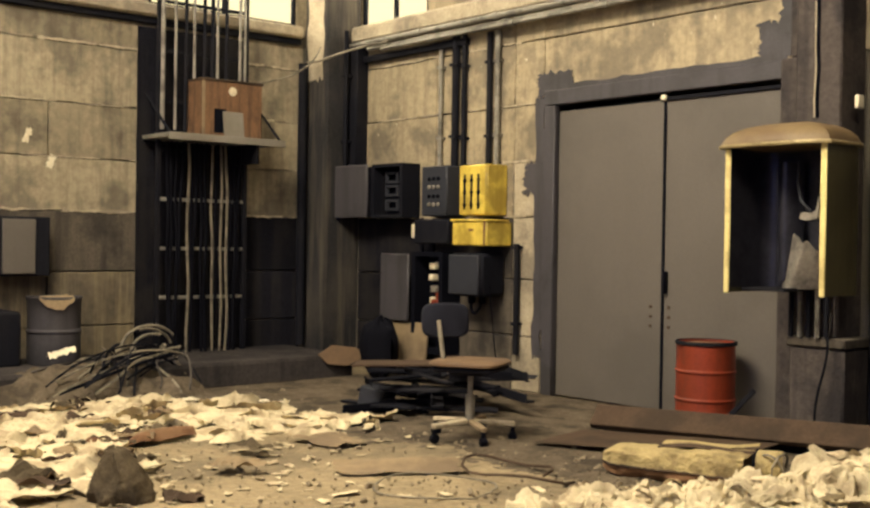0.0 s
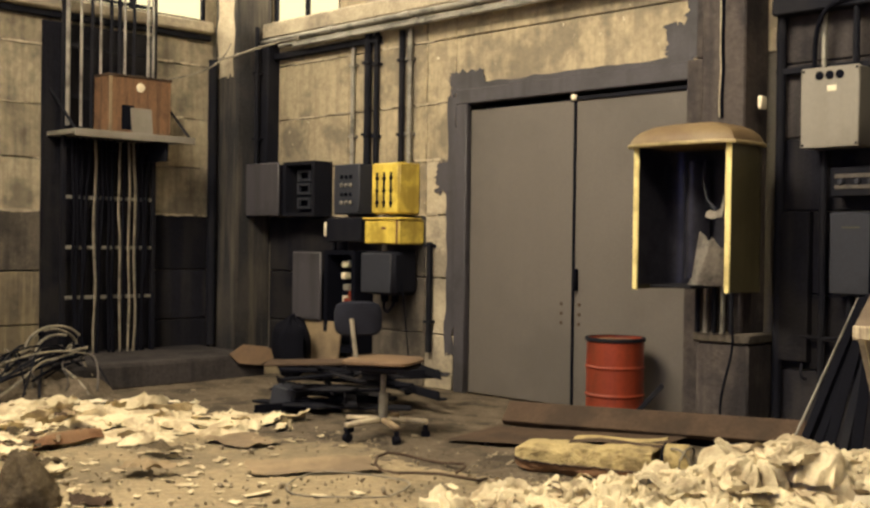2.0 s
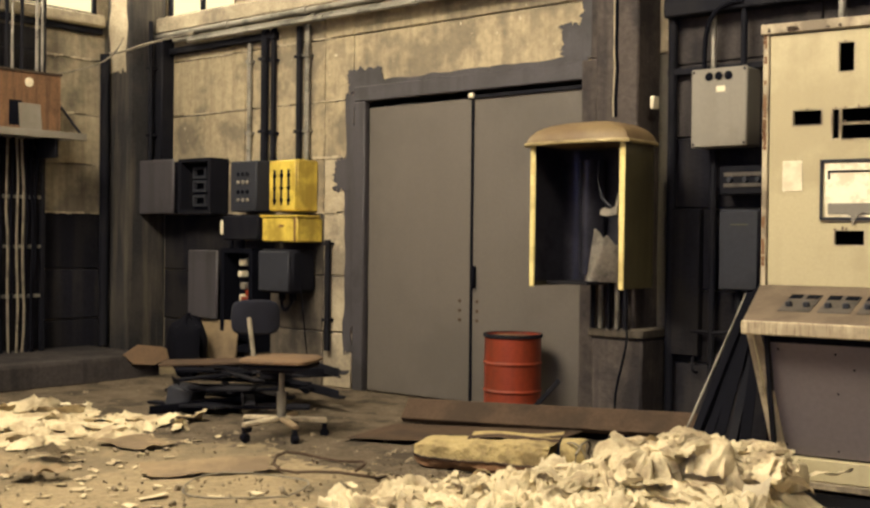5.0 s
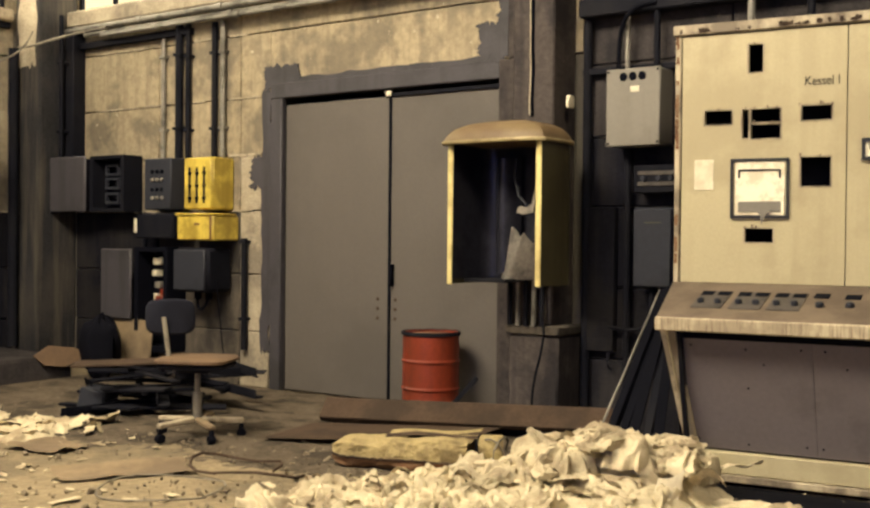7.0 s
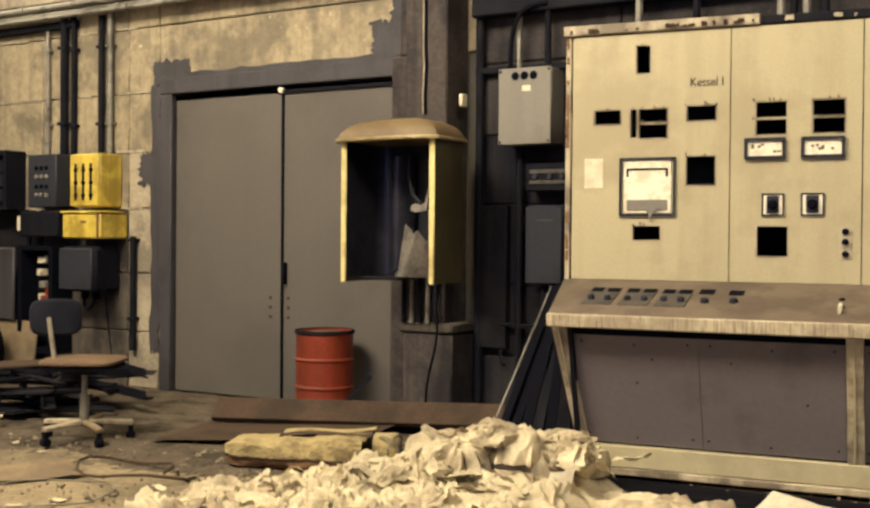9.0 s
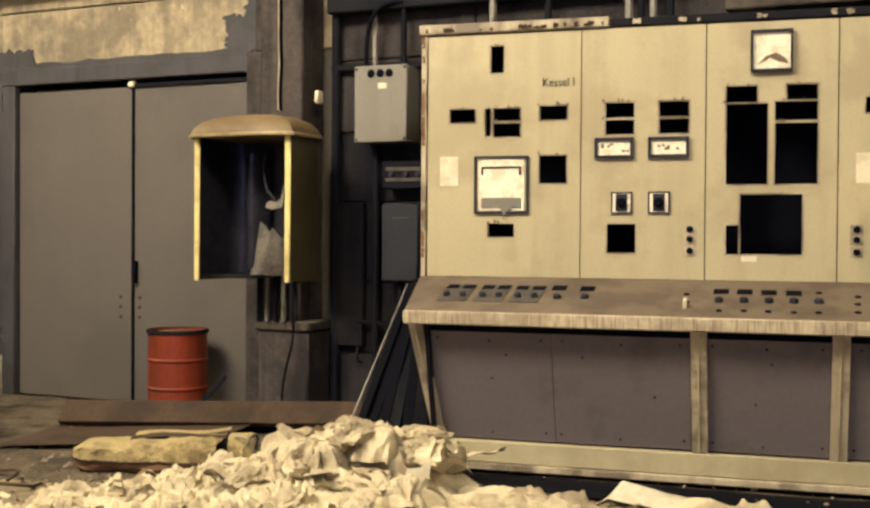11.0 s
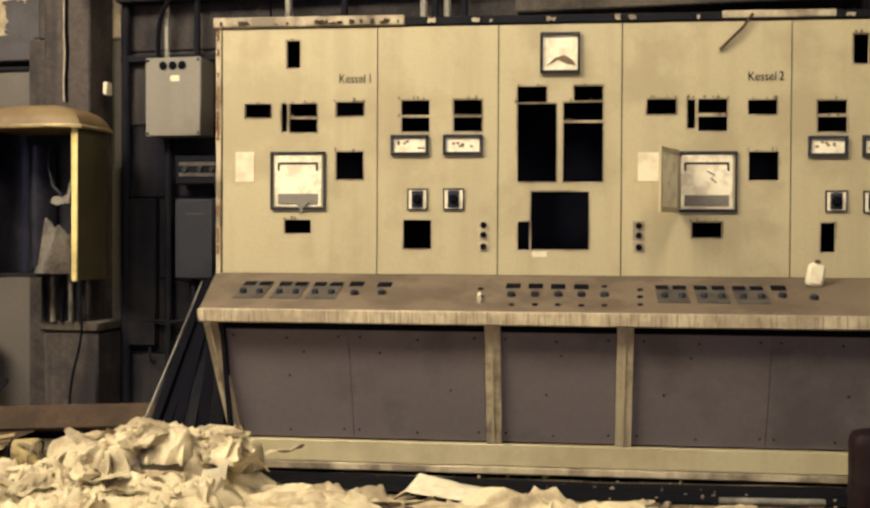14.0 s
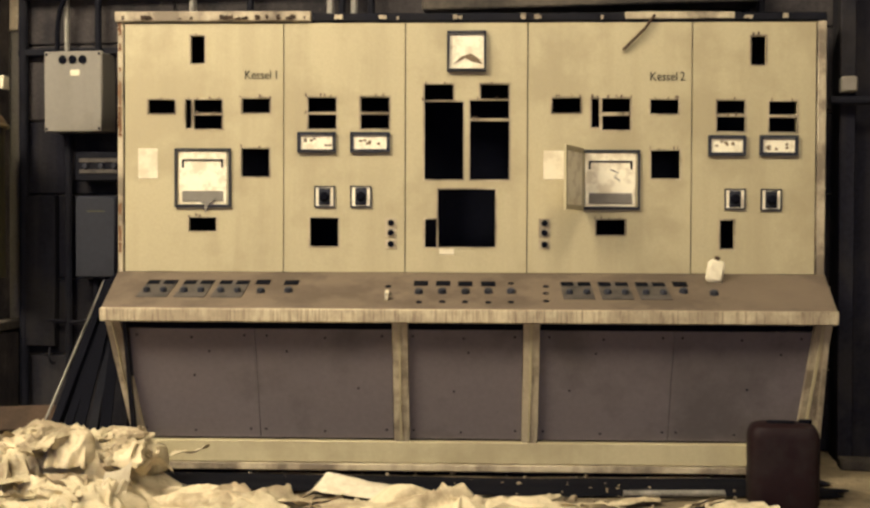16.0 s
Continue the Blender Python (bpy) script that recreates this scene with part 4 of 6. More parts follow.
for x in (-0.075, -0.012, 0.05):
    part("opening", Geo().lathe([(0.024, 0), (0.026, 0.006), (0.018, 0.008)], 14, Matrix.Translation((x, 0.0, 0.43)) @ pose(0, 0, 0, 90)), M_BLACK, gb)
part("label_plate", Geo().box(-0.028, 0.03, -0.003, 0.001, 0.335, 0.37, 0.001), M_PAPER, gb, "small white label")
for x in (-0.178, 0.152):
    for z in (0.024, 0.462):
        part("screw", Geo().lathe([(0.009, 0), (0.007, 0.005)], 8, Matrix.Translation((x, 0, z)) @ pose(0, 0, 0, 90)), M_DARKMETAL, gb)
solo("steel_conduit", Geo().tube([(-3.25, 6.42, 2.28), (-3.25, 6.42, 2.7)], 0.016, 8), M_PIPE, "bright steel conduit above the switch box", "conduit", group="conduits by the switch box")
solo("steel_conduit", Geo().tube([(-3.05, 6.42, 2.28), (-3.05, 6.42, 2.7)], 0.02, 8), M_DARKMETAL, "dark steel conduit above the switch box", "conduit", group="conduits by the switch box")
solo("curved_cable", Geo().tube(bezier((-3.3, 6.4, 2.27), (-3.3, 6.38, 2.6), (-3.22, 6.36, 2.66), (-3.04, 6.38, 2.66), 14), 0.015, 8), M_RUBBER, "black cable curving into the switch box", "cable")
solo("steel_conduit", Geo().tube([(-3.25, 6.44, 0.0), (-3.25, 6.44, 1.78)], 0.022, 8), M_DARKMETAL, "dark steel conduit below the switch box", "conduit", group="conduits by the switch box")
fu = thing("fuse_unit", "dark fuse unit with two rows of pale terminals", "fuse unit", pose(-3.0, 6.36, 1.5))
part("body", Geo().box(-0.17, 0.17, 0, 0.138, 0, 0.17, 0.006), M_DARKMETAL, fu)
for z in (0.055, 0.12):
    part("rail", Geo().box(-0.14, 0.15, -0.008, 0.0, z - 0.012, z + 0.012, 0.002), M_PLATE, fu)
for x in (-0.1, 0.0, 0.08):
    part("terminal", Geo().lathe([(0.02, 0), (0.016, 0.02)], 10, Matrix.Translation((x, 0, 0.088)) @ pose(0, 0, 0, 90)), M_SLATE, fu)
sc = thing("slate_cabinet", "narrow slate-grey wall cabinet with a small yellow label", "cabinet", pose(-3.03, 6.33, 0.92))
part("body", Geo().box(-0.13, 0.13, 0.015, 0.168, 0, 0.49, 0.012), M_SLATE, sc)
part("door", Geo().box(-0.124, 0.124, 0, 0.015, 0.008, 0.482, 0.008), M_SLATE, sc)
part("label_bar", Geo().box(-0.05, 0.06, -0.002, 0.001, 0.395, 0.402, 0.0005), M_GOLD, sc, "row of small illegible yellow writing")
part("conduit", Geo().tube([(-0.03, 0.08, -0.12), (-0.03, 0.08, 0)], 0.02, 8), M_DARKMETAL, sc)
solo("fire_board", Geo().box(-3.56, -3.34, 6.44, 6.498, 0.5, 1.42, 0.006), M_SOOT_SHADE, "sooty dark board fixed to the wall", "board")
solo("cable_run", Geo().tube(bezier((-3.5, 6.46, 0.66), (-3.2, 6.44, 0.66), (-3.1, 6.4, 0.6), (-2.96, 6.4, 0.8), 14), 0.014, 6), M_DARKMETAL, "bent conduit along the wall", "conduit")
solo("wall_hook", Geo().tube(bezier((-3.38, 6.49, 0.5), (-3.38, 6.42, 0.5), (-3.38, 6.42, 0.38), (-3.36, 6.47, 0.4), 8), 0.01, 6), M_DARKMETAL, "bent steel wall hook", "hook")
# leaning sheets and angle irons
for i, (x, xt, w, y, yt, zt, mat, lab) in enumerate((
        (-3.06, -2.985, 0.011, 5.62, 6.38, 0.93, M_PIPE, "thin bright steel bar leaning against the wall"),
        (-3.0, -2.95, 0.05, 5.64, 6.4, 0.98, M_RUBBER, "dark steel angle leaning against the wall"),
        (-2.93, -2.925, 0.05, 5.68, 6.37, 0.9, M_RUBBER, "black steel bar leaning against the wall"),
        (-2.86, -2.9, 0.06, 5.7, 6.36, 0.97, M_RUBBER, "black steel bar leaning against the wall"),
        (-2.78, -2.88, 0.045, 5.72, 6.34, 0.88, M_DARKMETAL, "dark steel angle leaning against the wall"),
        (-2.71, -2.86, 0.06, 5.74, 6.33, 0.92, M_RUBBER, "black steel bar leaning against the wall"))):
    a, b = Vector((x, y, 0.0)), Vector((xt, yt, zt))
    d = b - a
    m = Matrix.Translation(a) @ d.to_track_quat('Z', 'Y').to_matrix().to_4x4()
    gg = Geo().box(-w / 2, w / 2, -0.006, 0.006, 0, d.length, 0.002, m)
    if i % 3 == 1:
        gg.box(-w / 2, -w / 2 + 0.008, -0.04, -0.006, 0, d.length, 0.002, m)
    solo("leaning_bar", gg, mat, lab, "bar", group="bars leaning on the wall")

# ---- switchgear on the north wall ----
bx = thing("cover_box", "dull dark-grey cable box beside the corner column", "cable box", pose(-8.66, 6.22, 1.43))
part("body", Geo().box(-0.24, 0.24, 0.02, 0.278, 0.0, 0.46, 0.012), M_DARKMETAL, bx)
part("cover", Geo().box(-0.255, 0.26, 0.0, 0.02, -0.01, 0.48, 0.01), M_FRAME, bx)
ob_ = thing("open_fuse_box", "open black fuse box with three pale empty slots", "fuse box", pose(-8.18, 6.28, 1.42))
part("shell", Geo().plate(-0.23, 0.23, 0, 0.49, [(-0.19, 0.03, 0.19, 0.46)], 0, 0.2), M_DARKMETAL, ob_, smooth=False)
part("back", Geo().box(-0.22, 0.22, 0.15, 0.215, 0.01, 0.48), M_BLACK, ob_)
for z in (0.12, 0.25, 0.37):
    part("slot_frame", Geo().plate(-0.12, 0.06, z - 0.05, z + 0.05, [(-0.1, z - 0.03, 0.04, z + 0.03)], 0.08, 0.03), M_SLATE, ob_, smooth=False)
lb = thing("lamp_box", "dark grey indicator box with six round lamps", "switch box", pose(-7.51, 6.28, 1.43))
part("body", Geo().box(-0.17, 0.17, 0, 0.218, 0, 0.43, 0.01), M_SLATE, lb)
for x in (-0.06, 0.0, 0.06):
    for z in (0.1, 0.17, 0.25, 0.32):
        part("lamp", Geo().lathe([(0.018, 0), (0.016, 0.012), (0.006, 0.018)], 10, Matrix.Translation((x, 0, z)) @ pose(0, 0, 0, 90)), M_GREYBOX if (z in (0.1, 0.25)) else M_BLACK, lb)
yb = thing("yellow_switch_box", "bright yellow steel switch box with three rows of black handles", "switch box", pose(-6.985, 6.25, 1.43))
part("body", Geo().box(-0.165, 0.165, 0.02, 0.248, 0, 0.42, 0.012), M_YELLOW, yb)
part("lid", Geo().box(-0.16, 0.16, 0, 0.02, 0.006, 0.414, 0.008), M_YELLOW, yb)
for x in (-0.085, 0.0, 0.085):
    for z in (0.09, 0.19, 0.29):
        h = part("handle", Geo().lathe([(0.017, 0), (0.015, 0.016), (0.008, 0.022)], 10, Matrix.Translation((x, 0, z)) @ pose(0, 0, 0, 90)), M_BLACK, yb)
    part("slot", Geo().box(x - 0.02, x + 0.006, -0.003, 0.001, 0.05, 0.34, 0.001), M_DARKMETAL, yb)
bb = thing("black_switch_box", "low black switch box with a pale edge", "switch box", pose(-7.5, 6.24, 1.19))
part("body", Geo().box(-0.23, 0.23, 0, 0.258, 0, 0.21, 0.012), M_DARKMETAL, bb)
part("edge_strip", Geo().box(-0.262, -0.232, 0.0, 0.06, 0.05, 0.17, 0.006), M_PAPER, bb)
y2 = thing("yellow_fuse_box", "low yellow fuse box with a hinged lid", "fuse box", pose(-6.95, 6.2, 1.18))
part("body", Geo().box(-0.24, 0.19, 0.015, 0.298, 0, 0.2, 0.012), M_YELLOW, y2)
part("lid", Geo().box(-0.255, 0.2, 0, 0.26, 0.2, 0.218, 0.006), M_YELLOW, y2)
part("label_plate", Geo().box(-0.03, 0.03, 0.012, 0.016, 0.12, 0.14, 0.001), M_RUST, y2)
part("hinge_band", Geo().box(0.15, 0.172, 0.008, 0.02, 0.005, 0.2, 0.003), M_RUST, y2)
cd = thing("switch_cupboard", "dark wall cupboard, its grey door swung open, fuses showing", "cupboard", pose(-7.6, 6.28, 0.24))
part("carcass", Geo().plate(-0.2, 0.22, 0, 0.88, [(-0.15, 0.05, 0.17, 0.84)], 0, 0.2), M_BLACK, cd, smooth=False)
part("back", Geo().box(-0.19, 0.21, 0.17, 0.216, 0.01, 0.87), M_BLACK, cd)
part("door", Geo().box(-0.62, -0.215, -0.03, -0.005, 0.26, 0.86, 0.012), M_FRAME, cd, "grey sheet door")
for x, z, w, mat in ((-0.02, 0.76, 0.07, M_PAPER), (0.03, 0.77, 0.03, M_PAPER), (-0.04, 0.66, 0.05, M_PAPER), (0.0, 0.56, 0.07, M_GREYBOX), (0.06, 0.5, 0.05, M_DRUM), (0.02, 0.44, 0.09, M_DRUM), (-0.03, 0.46, 0.03, M_PAPER)):
    part("fuse", Geo().box(x - w / 2, x + w / 2, 0.08, 0.16, z - 0.03, z + 0.025, 0.006), mat, cd)
solo("pale_board", Geo().box(-0.24, 0.26, -0.008, 0.008, 0, 0.36, 0.003, pose(-7.83, 6.26, 0.14, -6)), M_CARD, "pale board propped under the open cupboard door", "board")
solo("wall_strip", Geo().box(-8.24, -8.18, 6.44, 6.498, 0.4, 1.0, 0.004), M_CARD, "pale wooden strip on the wall", "strip")
db = thing("dark_motor_switch", "dark rounded motor switch with cables below", "switch", pose(-7.03, 6.2, 0.76))
part("body", Geo().box(-0.2, 0.2, 0.02, 0.298, 0, 0.36, 0.03), M_DARKMETAL, db)
part("cover", Geo().box(-0.185, 0.185, 0, 0.02, 0.015, 0.345, 0.012), M_SLATE, db)
for x in (-0.05, 0.08):
    part("gland", Geo().tube([(x, 0.15, -0.06), (x, 0.15, 0.0)], 0.03, 10), M_RUBBER, db)
for pts, r, mat in (([(-0.05, 0.15, -0.05), (-0.06, 0.13, -0.15), (0.03, 0.14, -0.2), (0.09, 0.15, -0.12), (0.08, 0.15, -0.03)], 0.013, M_RUBBER),
                    ([(0.22, 0.1, 0.1), (0.24, 0.12, -0.2), (0.2, 0.2, -0.5)], 0.006, M_RUBBER)):
    part("cable", Geo().tube(bezier(*([pts[0]] + pts[1:3] + [pts[-1]])) if len(pts) > 3 else pts, r, 7), mat, db)
for x, y, z0, z1, r, mat, lab in ((-7.65, 6.46, 1.87, 2.96, 0.02, M_PIPE, "thin pale conduit down to the switch boxes"),
                                  (-7.44, 6.45, 1.87, 3.0, 0.034, M_DARKMETAL, "thick dark conduit down to the switch boxes"),
                                  (-7.34, 6.46, 1.85, 3.0, 0.024, M_DARKMETAL, "dark conduit down to the switch boxes"),
                                  (-7.02, 6.46, 1.85, 2.97, 0.026, M_DARKMETAL, "dark conduit above the yellow box"),
                                  (-6.92, 6.46, 1.85, 2.97, 0.024, M_PIPE, "galvanised conduit above the yellow box"),
                                  (-6.66, 6.46, 0.3, 1.2, 0.026, M_DARKMETAL, "dark conduit below the yellow boxes"),
                                  (-8.86, 6.3, 1.9, 3.2, 0.022, M_DARKMETAL, "dark pipe beside the corner column"),
                                  (-7.9, 6.47, 0.1, 1.42, 0.02, M_DARKMETAL, "dark conduit beside the cupboard")):
    gg = Geo().tube([(x, y, z0), (x, y, z1)], r, 10)
    z = z0 + 0.25
    while z < z1:
        gg.box(x - r - 0.012, x + r + 0.012, y - r - 0.004, NY - 0.001, z - 0.012, z + 0.012, 0.002)
        z += 0.62
    solo("conduit", gg, mat, lab, "conduit", group="conduits on the wall")
solo("cable_duct", Geo().box(-8.9, -8.77, 6.36, 6.499, 1.9, 3.1, 0.008), M_DARKMETAL, "dark upright sheet-metal cable duct", "duct")
# pipes along the cornice
for i, (y, z, r) in enumerate(((6.38, 3.07, 0.026), (6.4, 3.015, 0.02), (6.37, 2.985, 0.018))):
    gg = Geo().tube([(-8.9 + 0.25 * i, y, z), (-4.0, y, z)], r, 10)
    for x in (-7.9, -6.9, -5.9, -4.9):
        gg.tube([(x + 0.1 * i, y, z), (x + 0.06 + 0.1 * i, y, z)], r + 0.008, 10)
    solo("cornice_pipe", gg, M_PIPE, "long galvanised pipe clipped under the cornice", "pipe", group="pipes under the cornice")
solo("hanging_cable", Geo().tube(bezier((-9.1, 6.02, 2.9), (-8.9, 6.0, 2.85), (-8.9, 6.2, 3.0), (-8.3, 6.36, 3.04), 16), 0.012, 6), M_CABLE, "pale cable slung across the corner", "cable")
solo("hanging_cable", Geo().tube(bezier((-9.2, 5.4, 2.62), (-9.0, 5.7, 2.7), (-8.95, 5.95, 2.75), (-8.9, 6.03, 3.02), 16), 0.008, 6), M_CABLE, "thin pale cable slung across the corner", "cable")
solo("corner_pipe", Geo().tube([(-9.22, 6.05, 0.2), (-9.22, 6.05, 2.9)], 0.045, 10), M_DARKMETAL, "dark pipe running up the corner", "pipe")

# ---- west wall ----
tray = thing("cable_ladder", "dark upright cable ladder carrying old pale cables", "cable ladder", pose(-9.12, 4.93, 0.2))
for y in (-0.43, 0.43):
    part("rail", Geo().box(-0.02, 0.02, y - 0.02, y + 0.02, 0.0, 3.7, 0.004), M_DARKMETAL, tray)
for i in range(8):
    part("rung", Geo().box(-0.012, 0.016, -0.41, 0.41, 0.47 + 0.43 * i, 0.5 + 0.43 * i, 0.003), M_PIPE if i < 3 else M_DARKMETAL, tray)
rc = random.Random(12)
for i in range(16):
    y = -0.36 + 0.048 * i + rc.uniform(-0.01, 0.01)
    bend = rc.uniform(-0.1, 0.1) if i % 3 == 0 else rc.uniform(-0.02, 0.02)
    low = [(0.03 + rc.uniform(0, 0.02), y + bend * (1 - k / 9) ** 1.5 + 0.008 * math.sin(k * 1.3 + i), -0.0 + 1.85 * k / 9) for k in range(10)]
    pale = i in (4, 9, 11, 12)
    part("cable", Geo().tube(low, 0.011 if pale else 0.014, 6), M_CABLE if pale else M_RUBBER, tray, "pale grey cable" if pale else "")
for y, r, mat in ((-0.42, 0.03, M_PIPE), (-0.3, 0.02, M_PIPE), (-0.2, 0.026, M_DARKMETAL), (-0.12, 0.02, M_PIPE), (-0.02, 0.026, M_DARKMETAL), (0.06, 0.03, M_DARKMETAL), (0.11, 0.02, M_PIPE), (0.2, 0.026, M_DARKMETAL), (0.34, 0.024, M_PIPE), (0.39, 0.02, M_PIPE)):
    part("upper_pipe", Geo().tube([(0.05, y, 1.95), (0.05, y, 3.9)], r * 0.62, 8), mat, tray)
# board reaches past the ladder to carry the shade beside it
solo("backing_board", Geo().box(WX + 0.001, WX + 0.03, 4.38, 5.42, 0.2, 3.05, 0.004), M_SOOT_SHADE, "near-black board behind the cable ladder, widened for the shade there", "board")
sf = thing("bracket_shelf", "dusty sheet-steel bracket shelf fixed over the cable ladder", "shelf", pose(-9.27, 5.0, 2.04))
part("deck", Geo().box(0.0, 0.5, -0.58, 0.57, 0.02, 0.06, 0.006), M_PIPE, sf)
part("front_edge", Geo().box(0.5, 0.512, -0.58, 0.57, 0.0, 0.062, 0.003), M_GREYBOX, sf)
for y in (-0.55, 0.54):
    part("stay", Geo().box(-0.012, 0.012, -0.006, 0.006, 0, 0.62, 0.002, Matrix.Translation((0.46, y, 0.06)) @ Vector((-0.42, 0, 0.34)).to_track_quat('Z', 'Y').to_matrix().to_4x4()), M_DARKMETAL, sf)
part("arm", Geo().box(0.02, 0.46, 0.3, 0.33, -0.16, 0.02, 0.004), M_DARKMETAL, sf)
M_CRATE = surf("stained_box_wood", (0.15, 0.08, 0.04), 0.85, var=0.4, scale=3, bump=0.3, stain=(0.04, 0.022, 0.014), amount=0.7, stain_scale=3, streak=0.7, run_scale=12.0)
cb = thing("wooden_box", "rust-brown wooden box with a white disc, on the bracket shelf", "box", pose(-9.0, 5.0, 2.1))
part("body", Geo().box(-0.1, 0.17, -0.24, 0.36, 0, 0.48, 0.006), M_CRATE, cb)
part("lid", Geo().box(-0.11, 0.18, -0.25, 0.37, 0.48, 0.5, 0.004), M_WOOD, cb)
part("corner_strip", Geo().box(0.17, 0.178, -0.24, -0.21, 0.0, 0.48, 0.002), M_CARD, cb)
part("disc", Geo().lathe([(0.04, 0), (0.036, 0.012)], 14, Matrix.Translation((0.17, 0.06, 0.4)) @ pose(0, 0, 0, 0, 90)), M_PAPER, cb, "white disc")
part("dark_hole", Geo().box(0.168, 0.172, -0.12, 0.0, 0.03, 0.24, 0.001), M_BLACK, cb)
solo("metal_plate", Geo().box(-0.006, 0.006, -0.1, 0.1, 0, 0.22, 0.003, pose(-8.79, 5.06, 2.102, 0, -8)), M_GREYBOX, "small grey metal plate leaning on the wooden box", "plate")
wc = thing("wall_cabinet", "pale grey wall cabinet with an open dark side", "cabinet", pose(-9.3, 3.28, 0.88))
part("body", Geo().box(0.002, 0.2, -0.2, 0.27, 0, 0.48, 0.008), M_DARKMETAL, wc)
part("door", Geo().box(0.2, 0.222, -0.12, 0.145, 0.02, 0.46, 0.006), M_DOOR, wc, "pale grey door")
bn = thing("metal_drum", "dented grey metal drum with a crumpled rim, on the step", "drum", pose(-8.85, 3.49, 0.2))
part("body", Geo().lathe([(0.0, 0.0), (0.2, 0.0), (0.206, 0.02), (0.205, 0.24), (0.214, 0.25), (0.214, 0.265), (0.205, 0.275), (0.206, 0.5), (0.216, 0.515), (0.214, 0.53), (0.19, 0.53), (0.188, 0.3), (0, 0.3)], 28), M_FRAME, bn)
part("rim_cloth", Geo().grid(lambda u, v: Vector(((0.19 + 0.035 * v) * math.cos(-0.9 + 1.3 * u), (0.19 + 0.035 * v) * math.sin(-0.9 + 1.3 * u), 0.545 - 0.08 * v * v * (0.4 + math.sin(math.pi * u)) + 0.02 * noise.noise(Vector((u * 7, v * 3, 1))))), 18, 5), M_CARD, bn, "dirty cloth over the rim")
solo("dark_crate", Geo().box(-9.2, -8.75, 2.6, 3.2, 0.19, 0.62, 0.02), M_DARKMETAL, "dark metal crate on the step by the wall", "crate")
for i, (y, z) in enumerate(((3.42, 2.03), (3.62, 1.83))):
    solo("paint_splash", Geo().prism(ragged(-0.02, 0.03, -0.06, 0.06, 20 + i, 0.03, 6), 0.003, pose(WX + 0.008, y, z, 0, 20, 90)), M_PAPER, "white splash of paint on the wall", "paint", smooth=False)

# ---- right-hand end behind the desk ----
solo("steel_column", Geo().box(1.16, 1.24, 6.2, 6.42, 0, 4.5, 0.006).box(1.24, 1.5, 6.3, 6.32, 0, 4.5, 0.004).box(1.5, 1.58, 6.2, 6.42, 0, 4.5, 0.006), M_SOOT_SHADE, "sooty steel column by the end of the desk", "column")
solo("side_pipe", Geo().tube([(1.1, 6.14, 1.89), (2.2, 6.14, 1.87)], 0.022, 8), M_DARKMETAL, "dark pipe across the steel column", "pipe")
solo("junction_box", Geo().box(1.15, 1.23, 6.1, 6.19, 1.93, 2.01, 0.008), M_GREYBOX, "small pale junction box on the column", "junction box")
solo("floor_sill", Geo().box(1.15, 3.0, 6.02, 6.14, -0.01, 0.05, 0.01), M_CONCRETE, "pale worn floor sill beyond the desk", "sill")
for x, h in ((-2.45, 0.9), (-2.1, 0.5), (-1.62, 1.2), (-1.55, 1.2), (-1.48, 1.2), (-1.38, 1.2), (-0.4, 1.0), (0.7, 1.2), (0.78, 1.2)):
    solo("riser_pipe", Geo().tube([(x, 6.4, 2.0), (x, 6.4, 2.3 + h)], 0.022, 8), M_PIPE if x in (-1.62, -1.48, -2.45) else M_DARKMETAL, "pipe rising from behind the control desk", "pipe", group="pipes behind the desk")
solo("dusty_duct", Geo().box(-1.05, 0.75, 6.18, 6.38, 2.42, 2.56, 0.01), M_CONCRETE, "dusty duct lying behind the control desk top", "duct")
jc = thing("canister", "dark maroon plastic canister standing by the desk", "canister", pose(0.745, 5.2, 0))
cn = Geo()
co = [(0.152 * math.copysign(abs(math.cos(6.2832 * i / 40)) ** 0.35, math.cos(6.2832 * i / 40)), 0.1 * math.copysign(abs(math.sin(6.2832 * i / 40)) ** 0.45, math.sin(6.2832 * i / 40))) for i in range(40)]
cr = ((0.93, 0.0), (1.0, 0.02), (1.0, 0.16), (0.985, 0.18), (1.0, 0.2), (1.0, 0.3), (0.97, 0.33), (0.88, 0.352), (0.7, 0.362))
cn.add([(x * k, y * k, z) for k, z in cr for x, y in co], [(j * 40 + i, j * 40 + (i + 1) % 40, (j + 1) * 40 + (i + 1) % 40, (j + 1) * 40 + i) for j in range(len(cr) - 1) for i in range(40)] + [tuple(range(40))[::-1], tuple((len(cr) - 1) * 40 + i for i in range(40))])
part("body", cn, surf("maroon_plastic", (0.012, 0.005, 0.006), 0.6, var=0.3, bump=0.15, stain=(0.02, 0.015, 0.015), amount=0.6, stain_scale=5, spec=0.15), jc)
part("handle", Geo().box(-0.07, 0.05, -0.016, 0.016, 0.358, 0.372, 0.006), M_RUBBER, jc)
part("cap", Geo().lathe([(0.03, 0.355), (0.03, 0.372), (0.0, 0.375)], 12, Matrix.Translation((0.1, 0.04, 0))), M_RUBBER, jc)
